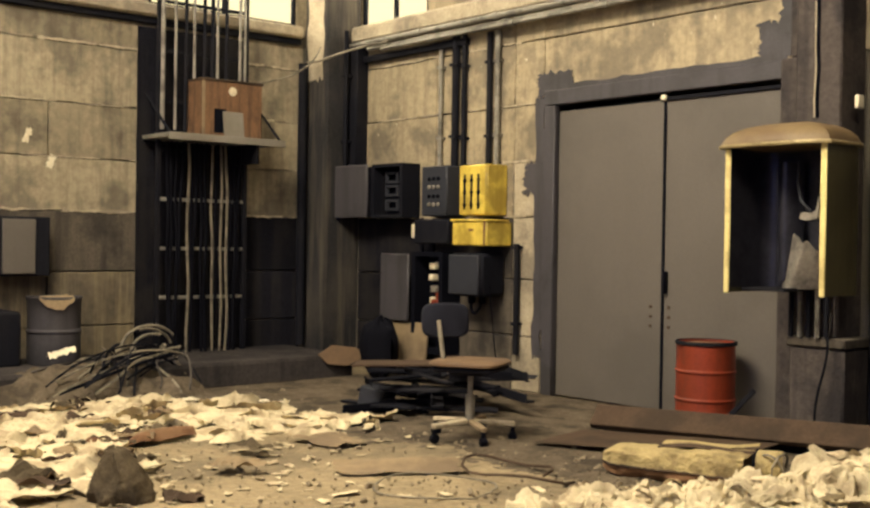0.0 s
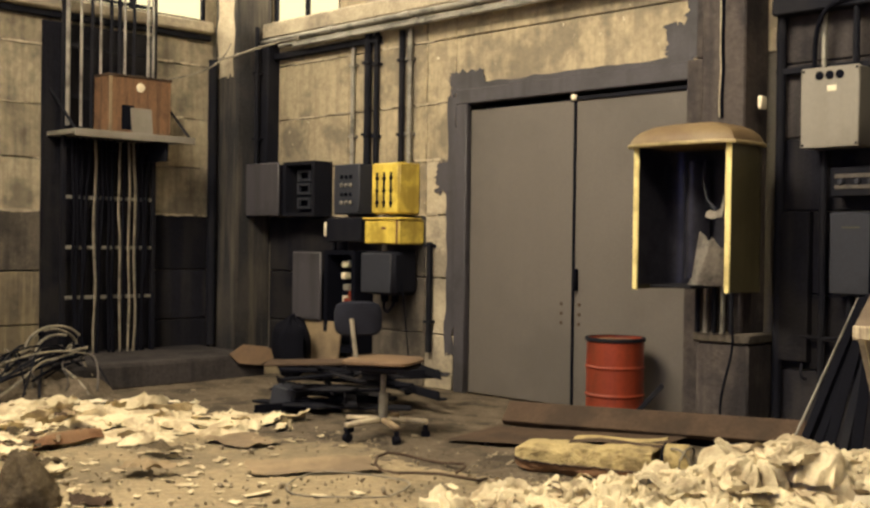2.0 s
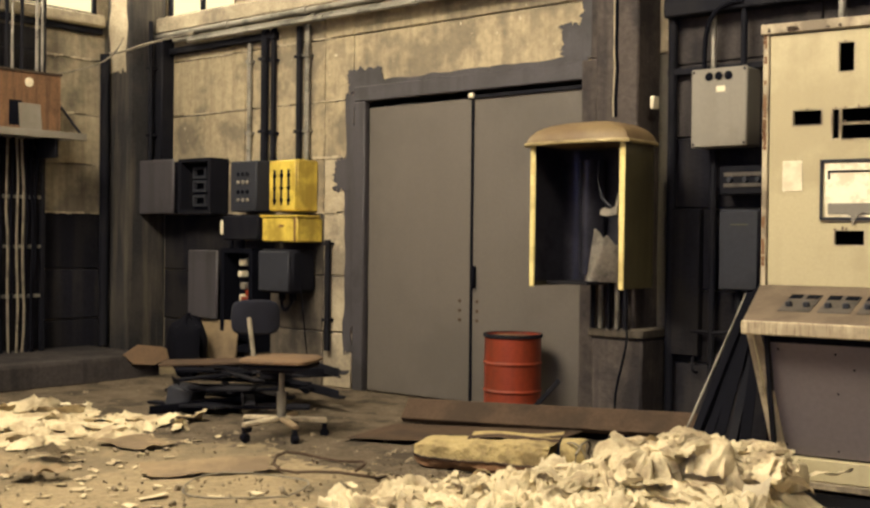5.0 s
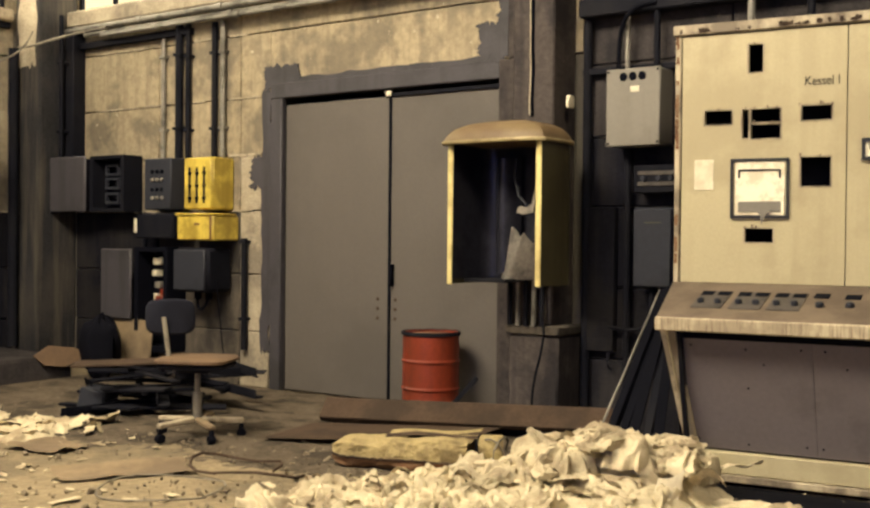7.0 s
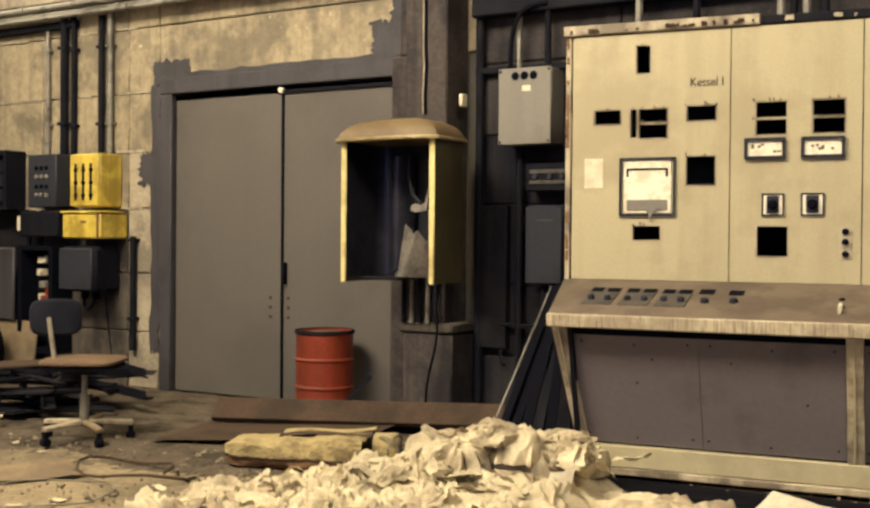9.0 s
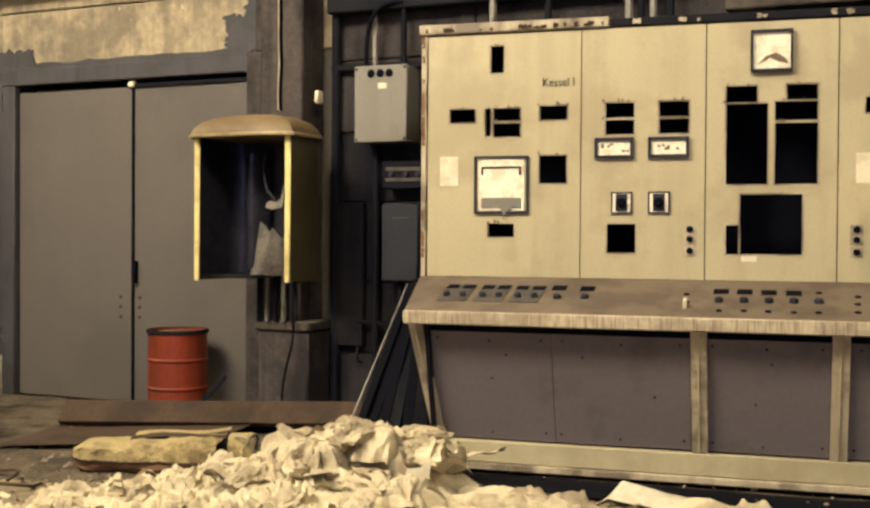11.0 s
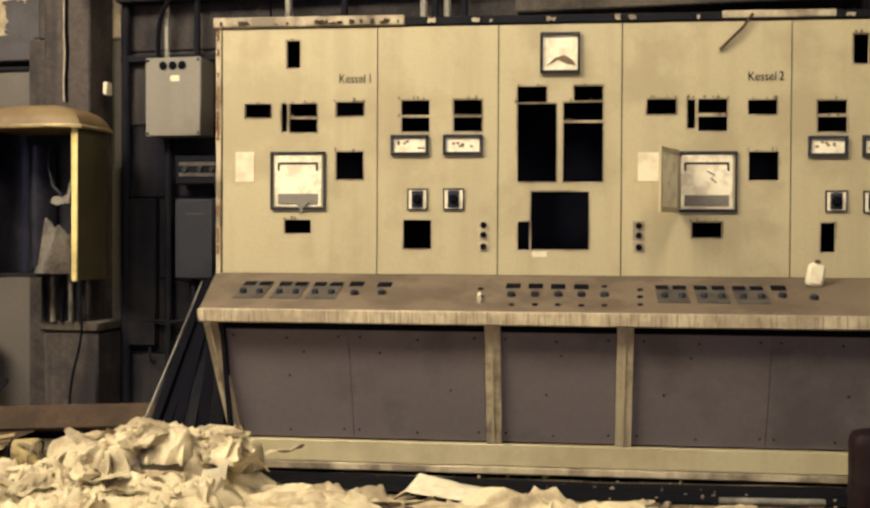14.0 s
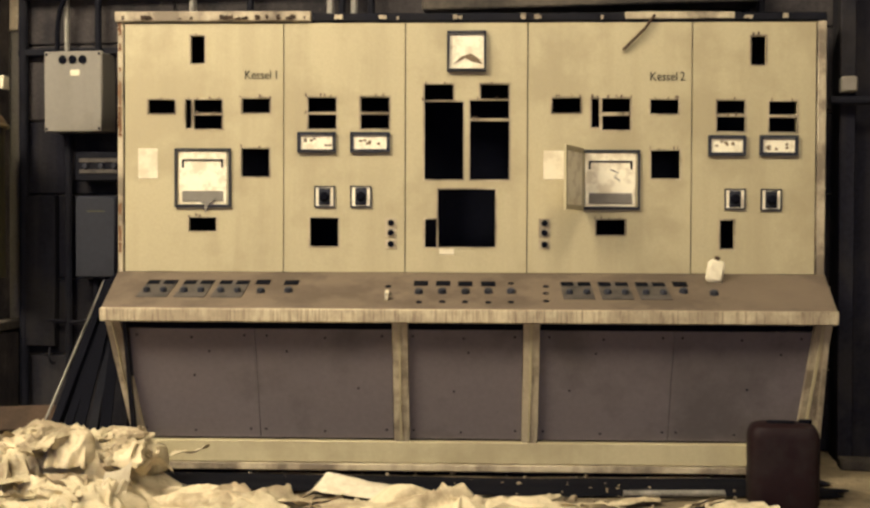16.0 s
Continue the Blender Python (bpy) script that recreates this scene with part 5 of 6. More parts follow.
small = thing("small_bottle", "pale dented plastic bottle lying on the sloping desk", "bottle", pose(-0.71, 5.56, 0, 0, 0, 7) @ Matrix.Translation((1.236, 0.17, 0.952)) @ pose(0, 0, 0, -12, 12, 0))
part("body", Geo().box(-0.042, 0.042, -0.025, 0.025, 0.0, 0.115, 0.014), M_PAPER, small)
part("neck", Geo().tube([(0, 0, 0.11), (0, 0, 0.135)], 0.014, 8), M_WOOD, small)

# ---- swivel chair ----
chair = thing("swivel_chair", "worn office swivel chair with a charcoal back and bare wooden seat", "chair", pose(-5.15, 4.62, 0, 0, 0, 28))
part("column", Geo().tube([(0, 0, 0.1), (0, 0, 0.28)], 0.028, 12).tube([(0, 0, 0.28), (0, 0, 0.46)], 0.017, 10), M_PIPE, chair, "chromed gas column")
for k in range(5):
    a = math.radians(20 + 72 * k)
    m = pose(0, 0, 0, 0, 0, math.degrees(a))
    leg = part("leg", Geo().box(0.02, 0.27, -0.022, 0.022, 0.085, 0.115, 0.008, m @ pose(0, 0, 0.02, 0, 3, 0)), M_BEIGE_WORN if k in (0, 2, 3) else M_CARD, chair)
    part("castor", Geo().lathe([(0.0, -0.02), (0.026, -0.02), (0.03, 0.0), (0.026, 0.02), (0.0, 0.02)], 12, m @ Matrix.Translation((0.26, 0, 0.032)) @ pose(0, 0, 0, 90)).box(0.245, 0.275, -0.012, 0.012, 0.05, 0.09, 0.004, m), M_RUBBER, leg)


st = Geo()
sn = 28
ringo = [(0.22 * math.copysign(abs(math.cos(6.2832 * i / sn)) ** 0.4, math.cos(6.2832 * i / sn)), 0.21 * math.copysign(abs(math.sin(6.2832 * i / sn)) ** 0.4, math.sin(6.2832 * i / sn))) for i in range(sn)]
st.add([(x * s, y * s, z) for s, z in ((0.9, 0.46), (1.0, 0.468), (1.0, 0.482), (0.93, 0.492)) for x, y in ringo],
       [(k * sn + i, k * sn + (i + 1) % sn, (k + 1) * sn + (i + 1) % sn, (k + 1) * sn + i) for k in range(3) for i in range(sn)] + [tuple(range(sn))[::-1], tuple(3 * sn + i for i in range(sn))])
part("seat", st, M_SEAT, chair, "bare wooden seat without its cushion")
part("seat_shell", Geo().box(-0.19, 0.19, -0.18, 0.18, 0.425, 0.461, 0.016), M_FABRIC, chair, "dark seat underside")
part("seat_plate", Geo().box(-0.1, 0.1, -0.08, 0.08, 0.4, 0.424, 0.006), M_DARKMETAL, chair)
part("back_stem", Geo().tube([(-0.03, -0.02, 0.44), (-0.14, -0.03, 0.42), (-0.17, -0.02, 0.47), (-0.225, 0.03, 0.72)], 0.015, 8), M_CABLE, chair, "bent pale metal stem")
bk = Geo()
bk.add([(d, x * s, 0.7 + z * s) for k, (s, d) in enumerate(((0.9, -0.028), (1.0, -0.016), (1.0, 0.016), (0.9, 0.028)))
        for x, z in [(0.148 * math.copysign(abs(math.cos(6.2832 * i / sn)) ** 0.5, math.cos(6.2832 * i / sn)), 0.108 * math.copysign(abs(math.sin(6.2832 * i / sn)) ** 0.5, math.sin(6.2832 * i / sn))) for i in range(sn)]],
       [(k * sn + i, k * sn + (i + 1) % sn, (k + 1) * sn + (i + 1) % sn, (k + 1) * sn + i) for k in range(3) for i in range(sn)] + [tuple(range(sn))[::-1], tuple(3 * sn + i for i in range(sn))])
bko = part("backrest", bk, M_FABRIC, chair, "charcoal padded backrest")
bko.matrix_local = pose(-0.2, 0.075, 0.02, 0, 0, -58)

# ---- pile of dark scrap behind the chair ----
rp = random.Random(21)
for i in range(36):
    x, y = -6.22 + rp.uniform(-0.42, 0.42), 5.3 + rp.uniform(-0.45, 0.45)
    l, w, t = rp.uniform(0.35, 0.9), rp.uniform(0.025, 0.1), rp.uniform(0.008, 0.022)
    z = 0.02 + 0.0075 * i
    m = pose(x, y, z, rp.uniform(-14, 14), rp.uniform(-4, 4), rp.uniform(-45, 75))
    mat = (M_DARKMETAL, M_RUBBER, M_DARKMETAL, M_RUBBER, M_SOOT_SHADE)[i % 5]
    gg = Geo().box(-l / 2, l / 2, -w / 2, w / 2, 0, t, 0.004, m)
    if i % 3 == 0:
        gg.box(-l / 2, l / 2, -w / 2, -w / 2 + 0.01, t, t + 0.05, 0.003, m)
    solo("scrap_bar", gg, mat, ("dark steel channel in the scrap pile" if i % 3 == 0 else "dark flat bar in the scrap pile"), "scrap", group="scrap pile")
solo("board", Geo().box(-0.42, 0.42, -0.14, 0.14, 0, 0.018, 0.004, pose(-6.3, 5.1, 0.33, 1, -2, 42)), M_WOOD, "flat wooden board lying on the scrap pile", "board")
solo("box_end", Geo().box(-0.09, 0.09, -0.12, 0.12, 0, 0.14, 0.01, pose(-6.42, 4.86, 0.04, 0, 12, 25)), M_SLATE, "slate-grey metal box end in the scrap pile", "scrap", group="scrap pile")
solo("black_sack", Geo().grid(lambda u, v: Vector((-7.9 + 0.17 * math.cos(6.283 * u) * math.sin(math.pi * v) + 0.06 * noise.noise(Vector((u * 5, v * 5, 1))), 6.02 + 0.17 * math.sin(6.283 * u) * math.sin(math.pi * v), 0.27 - 0.27 * math.cos(math.pi * v) + 0.08 * noise.noise(Vector((math.cos(6.283 * u) * 2, math.sin(6.283 * u) * 2, v * 4))))), 28, 16), M_RUBBER, "crumpled black sack against the wall", "sack")
solo("ochre_board", Geo().prism([(-0.24, 0.02), (-0.16, -0.07), (0.02, -0.09), (0.26, 0.0), (0.12, 0.07), (-0.1, 0.1)], 0.014, pose(-8.13, 5.8, 0.2, -22, 0, 78)), M_SEAT, "broken ochre board tipped over the end of the step", "board", smooth=False)

# ---- boards, sheets and the insulation roll ----
a, b = Vector((-4.98, 5.5, 0.045)), Vector((-3.1, 5.93, 0.09))
ang = math.degrees(math.atan2(b.y - a.y, b.x - a.x))
solo("long_plank", Geo().box(0, (b - a).length, 0, 0.045, 0, 0.165, 0.006, Matrix.Translation(a) @ pose(0, 0, 0, -44, -1.6, ang)), M_WOOD, "long brown weathered plank propped before the door", "plank")
solo("plank_prop", Geo().box(-0.3, 0.3, -0.05, 0.05, 0, 0.085, 0.008, pose(-3.75, 5.93, 0, 0, 0, 20)), M_DARKMETAL, "dark timber block under the plank", "block")
solo("plank_prop", Geo().box(-0.2, 0.2, -0.05, 0.05, 0, 0.09, 0.008, pose(-4.62, 5.77, 0, 0, 0, 20)), M_DARKMETAL, "dark timber block under the plank", "block")
solo("flat_sheet", Geo().grid(lambda u, v: Vector((-4.75 + 1.15 * u - 0.15 * v, 4.75 + 0.42 * u + 0.62 * v, 0.032 + 0.05 * u * (1 - v) + 0.035 * v * u)), 10, 8), M_WOOD, "thin brown sheet lying on the floor", "sheet")
roll = thing("insulation_roll", "flattened yellowed roll of insulation with a dark burst end", "insulation roll", pose(-3.66, 4.75, 0.0, 0, 0, 19))


def roll_skin(u, v):
    a = 2 * math.pi * v
    ca, sa = math.cos(a), math.sin(a)
    x = -0.4 + 0.76 * u
    k = 0.55 + 0.45 * min(1.0, u / 0.12) ** 0.5
    w = noise.noise(Vector((x * 5, ca * 1.6, sa * 1.6))) + 0.6 * noise.noise(Vector((x * 15, ca * 4, sa * 4)))
    top = 0.03 * u if sa > 0 else 0.0
    return Vector((x, (0.15 * k + 0.014 * w) * math.copysign(abs(ca) ** 0.4, ca), 0.075 + top + (0.068 * k + 0.016 * w) * math.copysign(abs(sa) ** 0.5, sa)))


part("upper_skin", Geo().grid(lambda u, v: roll_skin(u, -0.04 + 0.545 * v), 64, 30), M_FOAM, roll)
part("underside", Geo().grid(lambda u, v: roll_skin(u, 0.505 + 0.455 * v), 64, 24), M_RUST, roll, "brown underside of the roll")
part("torn_seam", Geo().tube([(roll_skin(i / 40, 0.505) + Vector((0, -0.004, 0.008 * noise.noise(Vector((i * 0.9, 2, 0)))))) for i in range(41)], 0.007, 5), M_WOOD, roll, "dark torn edge")
for i, (r_, x, mat) in enumerate(((0.085, 0.37, M_FOAM), (0.066, 0.38, M_WOOD), (0.048, 0.37, M_FOAM), (0.03, 0.38, M_WOOD))):
    part("coil_layer", Geo().lathe([(r_ - 0.013, 0), (r_, 0.0), (r_, 0.13 - 0.02 * i), (r_ - 0.013, 0.13 - 0.02 * i)], 20, Matrix.Translation((x, 0.05, 0.1)) @ pose(0, 0, 0, 0, 90, 14 + 3 * i)), mat, roll, "burst coil of the roll")
part("core", Geo().lathe([(0.0, 0), (0.09, 0), (0.09, 0.01)], 16, Matrix.Translation((0.375, 0.05, 0.1)) @ pose(0, 0, 0, 0, 90)), M_BLACK, roll)
for k, (y, h) in enumerate(((0.02, 0.03), (0.1, 0.05))):
    part("flap", Geo().grid(lambda u, v: Vector((-0.12 + 0.5 * u, y + (0.1 - 0.06 * u) * (v - 0.5), 0.165 + h * u + 0.012 * math.sin(5 * u + k) - 0.05 * (v - 0.5) ** 2)), 14, 6), M_FOAM if k else M_WOOD, roll)
part("wire", Geo().tube([(0.5 + 0.02 * math.sin(k), 0.02 + 0.1 * math.cos(k * 0.7), 0.1 + 0.085 * math.sin(k * 0.7)) for k in range(10)], 0.006, 6), M_CABLE, roll)
part("wire", Geo().tube(bezier((0.42, 0.0, 0.17), (0.5, -0.05, 0.2), (0.55, -0.02, 0.1), (0.52, 0.0, 0.01), 10), 0.006, 6), M_CABLE, roll)


def flat_card(name, x, y, w, d, rot, mat, label, cat, lift=0.03, seed=0):
    def f(u, v):
        px, py = (u - 0.5) * w, (v - 0.5) * d
        px += 0.05 * w * noise.noise(Vector((v * 4, seed, 0)))
        py += 0.08 * d * noise.noise(Vector((u * 4, seed, 3)))
        q = pose(x, y, 0, 0, 0, rot) @ Vector((px, py, 0))
        return Vector((q.x, q.y, ground(q.x, q.y) + 0.006 + lift * max(0.0, noise.noise(Vector((u * 2.1, v * 2.1, seed))) + 0.25)))
    return solo(name, Geo().grid(f, 16, 12), mat, label, cat)


flat_card("cardboard_sheet", -4.74, 3.74, 0.66, 0.36, 60, M_CARD, "dirty torn cardboard sheet on the floor", "cardboard", 0.05, 1)
flat_card("cardboard_sheet", -6.16, 2.96, 0.66, 0.16, 97, M_RUST, "brown curled card sheet on the floor", "cardboard", 0.1, 2)
flat_card("cardboard_sheet", -5.6, 3.9, 0.4, 0.3, 10, M_CARD, "small torn cardboard piece on the floor", "cardboard", 0.04, 3)
solo("wire_loop", Geo().tube([(-4.35 + 0.32 * math.cos(k * 0.42) + 0.01 * k, 4.12 + 0.2 * math.sin(k * 0.42), 0.03 + 0.02 * math.sin(k * 1.1)) for k in range(17)], 0.008, 6), M_WOOD, "rusty looped wire on the floor", "wire")
solo("wire_loop", Geo().tube([(-4.2 + 0.3 * math.cos(k * 0.35), 3.55 + 0.3 * math.sin(k * 0.35), 0.02 + 0.01 * math.sin(k * 0.9)) for k in range(19)], 0.005, 5), M_CABLE, "thin looped wire on the floor", "wire")


def bundle(u, v):
    """A sack slumped to a crooked peak, its skin drawn into folds."""
    c, d = math.cos(6.2832 * u), math.sin(6.2832 * u)
    crease = abs(noise.noise(Vector((c * 1.5, d * 1.5, 0.8 + v)))) + 0.3 * abs(noise.noise(Vector((c * 3, d * 3, v * 3))))
    r = (0.15 - 0.11 * v ** 1.6) * (1.12 - 0.55 * crease) if v < 0.97 else 0.005
    return Vector((-4.91 + r * c - 0.02 * v, 2.27 + r * d - 0.03 * v, -0.01 + 0.26 * v * (0.95 + 0.12 * noise.noise(Vector((c * 2, d * 2, 5))))))


solo("dirty_sack", Geo().grid(bundle, 56, 26), M_SACK, "dirty brown bundled sack among white rags", "sack")
solo("dark_scrap", Geo().grid(lambda u, v: Vector((-4.82 + 0.09 * u + 0.1 * v, 2.42 + 0.16 * u - 0.04 * v, 0.01 + 0.035 * math.sin(3.1 * v) * (1 - u) + 0.04 * noise.noise(Vector((u * 5, v * 5, 2))))), 14, 10), M_WOOD, "dark crumpled scrap beside the sack", "scrap")
solo("dirty_bundle", Geo().grid(lambda u, v: Vector((-5.42 + 0.2 * (u - 0.5) + 0.03 * noise.noise(Vector((u * 4, v * 4, 9))), 2.0 + 0.3 * (v - 0.5), 0.02 + 0.09 * math.sin(3.1416 * u) * math.sin(3.1416 * v) + 0.05 * noise.noise(Vector((u * 5, v * 5, 7))))), 18, 18), M_SACK, "flattened brown sacking half under the rags", "sack")

# ---- cloth ----


def fold(x, y, s):
    wx = x + 0.18 * noise.noise(Vector((x * 2.2, y * 2.2, s)))
    wy = y + 0.18 * noise.noise(Vector((x * 2.2, y * 2.2, s + 9)))
    a = 1 - 2.2 * abs(noise.noise(Vector((wx * 3.6, wy * 3.6, s + 3))))
    b = 1 - 2.2 * abs(noise.noise(Vector((wx * 8.0, wy * 8.0, s + 5))))
    return 0.62 * a + 0.38 * b


def rag(geo, x, y, z, w, d, rot, h, tilt, seed, n=16):
    """A crumpled cloth: a sagging dome with creased pleats, its hem tucked under."""
    m = pose(x, y, z, tilt, tilt * 0.6 * math.sin(seed * 7), rot)
    turn = 3 * math.sin(seed * 3.1)

    def f(u, v):
        a, b = 2 * u - 1, 2 * v - 1
        hem = 1 + 0.35 * noise.noise(Vector((a * 1.7, b * 1.7, seed + 20)))
        px, py = a * w / 2 * hem, b * d / 2 * hem
        warp = 2.4 * noise.noise(Vector((a * 1.3, b * 1.3, seed + 4)))
        phase = 3.2 * a * math.cos(turn) + 3.2 * b * math.sin(turn) + warp + seed
        pleat = 0.8 * (1 - abs(math.sin(phase))) ** 1.4 + 0.3 * math.cos(2.3 * phase + 1) ** 2
        fine = 1 - 2 * abs(noise.noise(Vector((a * 2.6, b * 2.6, seed + 8))))
        k = max(0.0, 1 - max(abs(a), abs(b)) ** 3)
        px += 0.16 * w * noise.noise(Vector((b * 2.5, a, seed + 1)))
        py += 0.16 * d * noise.noise(Vector((a * 2.5, b, seed + 2)))
        pz = h * (k * (0.3 + 0.75 * pleat + 0.35 * fine) - 0.45 * (1 - k))
        return m @ Vector((px, py, pz))
    geo.grid(f, n, n)


rr = random.Random(8)


def rag_thing(label, group, *args):
    geo = Geo()
    rag(geo, *args)
    return solo("rag", geo, M_CLOTH, label, "rag", group, smooth="soft")




def strip(x, y, z, length, width, rot, seed, lift, n=14):
    """A torn strip of sheeting that rises, buckles and folds over itself."""
    r = random.Random(seed)
    p = Vector((x, y, z))
    h, roll_, ph = radians(rot), r.uniform(-0.5, 0.5), r.uniform(0, 6.28)
    k_roll, freq = r.uniform(-0.35, 0.35), r.uniform(0.5, 1.1)
    rows = []
    for k in range(n + 1):
        pitch = lift * math.sin(ph + freq * k) + r.uniform(-0.3, 0.3) * lift
        h += r.uniform(-0.3, 0.3)
        roll_ += k_roll * r.uniform(0.0, 1.2) * min(1.0, lift + 0.2)
        d = Vector((math.cos(h) * math.cos(pitch), math.sin(h) * math.cos(pitch), math.sin(pitch)))
        side = Vector((-math.sin(h), math.cos(h), 0)) * math.cos(roll_) + Vector((0, 0, 1)) * math.sin(roll_)
        up = d.cross(side)
        w = width * (0.75 + 0.35 * noise.noise(Vector((k * 0.7, seed, 0)))) * (0.7 if k in (0, n) else 1.0)
        cup = 0.16 * width * math.sin(k * 1.3 + seed)
        rows.append([p + side * w * e + up * cup * c for e, c in ((-0.5, 0.0), (-0.22, 0.8), (0.06, -0.7), (0.3, 0.6), (0.5, -0.2))])
        p = p + d * (length / n)
        p.z = max(p.z, 0.012)
    vs = [Vector((q.x, q.y, max(q.z, 0.008))) for row in rows for q in row]
    return Geo().add(vs, [(k * 5 + i, k * 5 + i + 1, (k + 1) * 5 + i + 1, (k + 1) * 5 + i) for k in range(n) for i in range(4)])


def strip_thing(label, group, *args):
    me = strip(*args).mesh("rag", M_CLOTH, True, False)
    return tagged(new("rag", me), label, "rag", group)


def wrung(x, y, z, length, radius, rot, seed, rise=0.0, n=24, k=30):
    """A cloth wrung into a loose rope: sharp pleats run along it and twist, its ends fray out flat."""
    r = random.Random(seed)
    h, twist, pleats = radians(rot), r.uniform(-2.5, 2.5), r.choice((4, 5, 6))
    bend, p, vs = r.uniform(-0.16, 0.16), Vector((x, y, z)), []
    for i in range(n + 1):
        u = i / n
        h += bend * r.uniform(0.2, 1.4)
        d = Vector((math.cos(h), math.sin(h), rise * math.cos(math.pi * u)))
        side = Vector((-math.sin(h), math.cos(h), 0))
        wide = radius * (0.8 + 0.55 * abs(2 * u - 1) ** 2 + 0.4 * noise.noise(Vector((u * 4, seed, 0))))
        tall = radius * (0.95 - 0.6 * abs(2 * u - 1) ** 4 + 0.3 * noise.noise(Vector((u * 5, seed, 7))))
        for j in range(k):
            a = 2 * math.pi * j / k
            f = 0.72 + 0.5 * (1 - abs(math.sin(pleats * 0.5 * a + twist * u + 1.3 * noise.noise(Vector((u * 3, a, seed)))))) ** 1.3 + 0.3 * (1 - 3 * abs(noise.noise(Vector((u * length * 22, math.cos(a) * 1.8, seed + math.sin(a) * 1.8)))))
            q = p + side * (wide * f * math.cos(a)) + Vector((0, 0, tall * f * math.sin(a)))
            vs.append(Vector((q.x, q.y, max(q.z, 0.004))))
        p = p + d * (length / n)
    fs = [(i * k + j, i * k + (j + 1) % k, (i + 1) * k + (j + 1) % k, (i + 1) * k + j) for i in range(n) for j in range(k)]
    fs += [tuple(range(k))[::-1], tuple(n * k + j for j in range(k))]
    me = Geo().add(vs, fs).mesh("rag", M_CLOTH, True)
    return tagged(new("rag", me), "off-white cotton cloth wrung into pleats on the heap", "rag", "heap of rags")


def heap_top(x, y):
    """Height of the rag heap."""
    far = math.exp(-(((x + 2.42) / 0.36) ** 4 + ((y - 4.9) / 0.24) ** 4))
    mid = math.exp(-(((x + 2.55) / 0.75) ** 2 + ((y - 4.6) / 0.4) ** 2))
    return 0.012 + 0.09 * mid + 0.17 * far


def heap_skin(u, v):
    x, y = -3.7 + 2.1 * u, 3.5 + 1.75 * v
    edge = min(1.0, max(0.0, 5.5 * (heap_top(x, y) - 0.03)))
    return Vector((x, y, heap_top(x, y) - 0.035 + 0.05 * edge * fold(x, y, 2.0)))


solo("rag_heap", Geo().grid(heap_skin, 110, 92), M_CLOTH, "matted bottom layer of the off-white rag heap", "rags", kind="stuff", smooth="soft")
count = 0
while count < 225:
    x, y = rr.uniform(-3.62, -1.8), rr.uniform(3.6, 5.12)
    left = -3.6 + 0.42 * (y - 3.66) + (0.5 * (y - 4.4) if y > 4.4 else 0)
    right = -2.08 - 0.3 * max(0.0, 4.5 - y)
    if not left < x < right or y > 4.98 + 0.2 * (x + 2.6):
        continue
    count += 1
    top = heap_top(x, y)
    if count % 3 == 0:
        rag_thing("crumpled off-white cotton rag on the heap", "heap of rags", x, y, top - 0.01, rr.uniform(0.18, 0.36), rr.uniform(0.1, 0.2), rr.uniform(0, 180), rr.uniform(0.06, 0.1), rr.uniform(-22, 22), count * 1.37, 26)
    elif count % 3 == 1:
        strip_thing("torn strip of off-white sheeting folded on the heap", "heap of rags", x, y, top + rr.uniform(0.01, 0.045), rr.uniform(0.16, 0.34), rr.uniform(0.05, 0.12), rr.uniform(0, 360), 1000 + count, rr.uniform(0.3, 0.75))
    else:
        wrung(x, y, top + rr.uniform(-0.005, 0.03), rr.uniform(0.16, 0.36), rr.uniform(0.028, 0.055), rr.uniform(0, 360), 1000 + count, rr.uniform(-0.3, 0.3))
for i in range(24):
    wrung(-2.78 + 0.026 * i + rr.uniform(-0.05, 0.03), 4.9 + rr.uniform(-0.12, 0.1), 0.2 + rr.uniform(-0.02, 0.04), rr.uniform(0.14, 0.26), rr.uniform(0.035, 0.06), rr.uniform(0, 360), 1400 + i, rr.uniform(-0.5, 0.7))
solo("white_flap", Geo().grid(lambda u, v: Vector((-2.13 + 0.1 * u + 0.03 * v, 4.45 + 0.05 * u + 0.03 * v, 0.05 + 0.19 * v * (0.75 + 0.25 * u) - 0.02 * math.sin(3 * u))), 8, 10), M_PAPER, "stiff white flap of sheeting standing up from the heap", "cloth")
ro = thing("rolled_cloth", "rolled grubby white cloth bundle beside the rags", "cloth", pose(-3.0, 4.98, 0))
part("cloth_wrap", Geo().grid(lambda u, v: Vector((-0.12 + 0.24 * u, 0.11 * math.cos(6.283 * v) * (0.7 + 0.3 * math.sin(math.pi * u)), 0.11 + (0.1 + 0.012 * noise.noise(Vector((u * 6, v * 9, 0)))) * math.sin(6.283 * v) * (0.75 + 0.25 * math.sin(math.pi * u)))), 20, 24), M_CLOTH, ro)

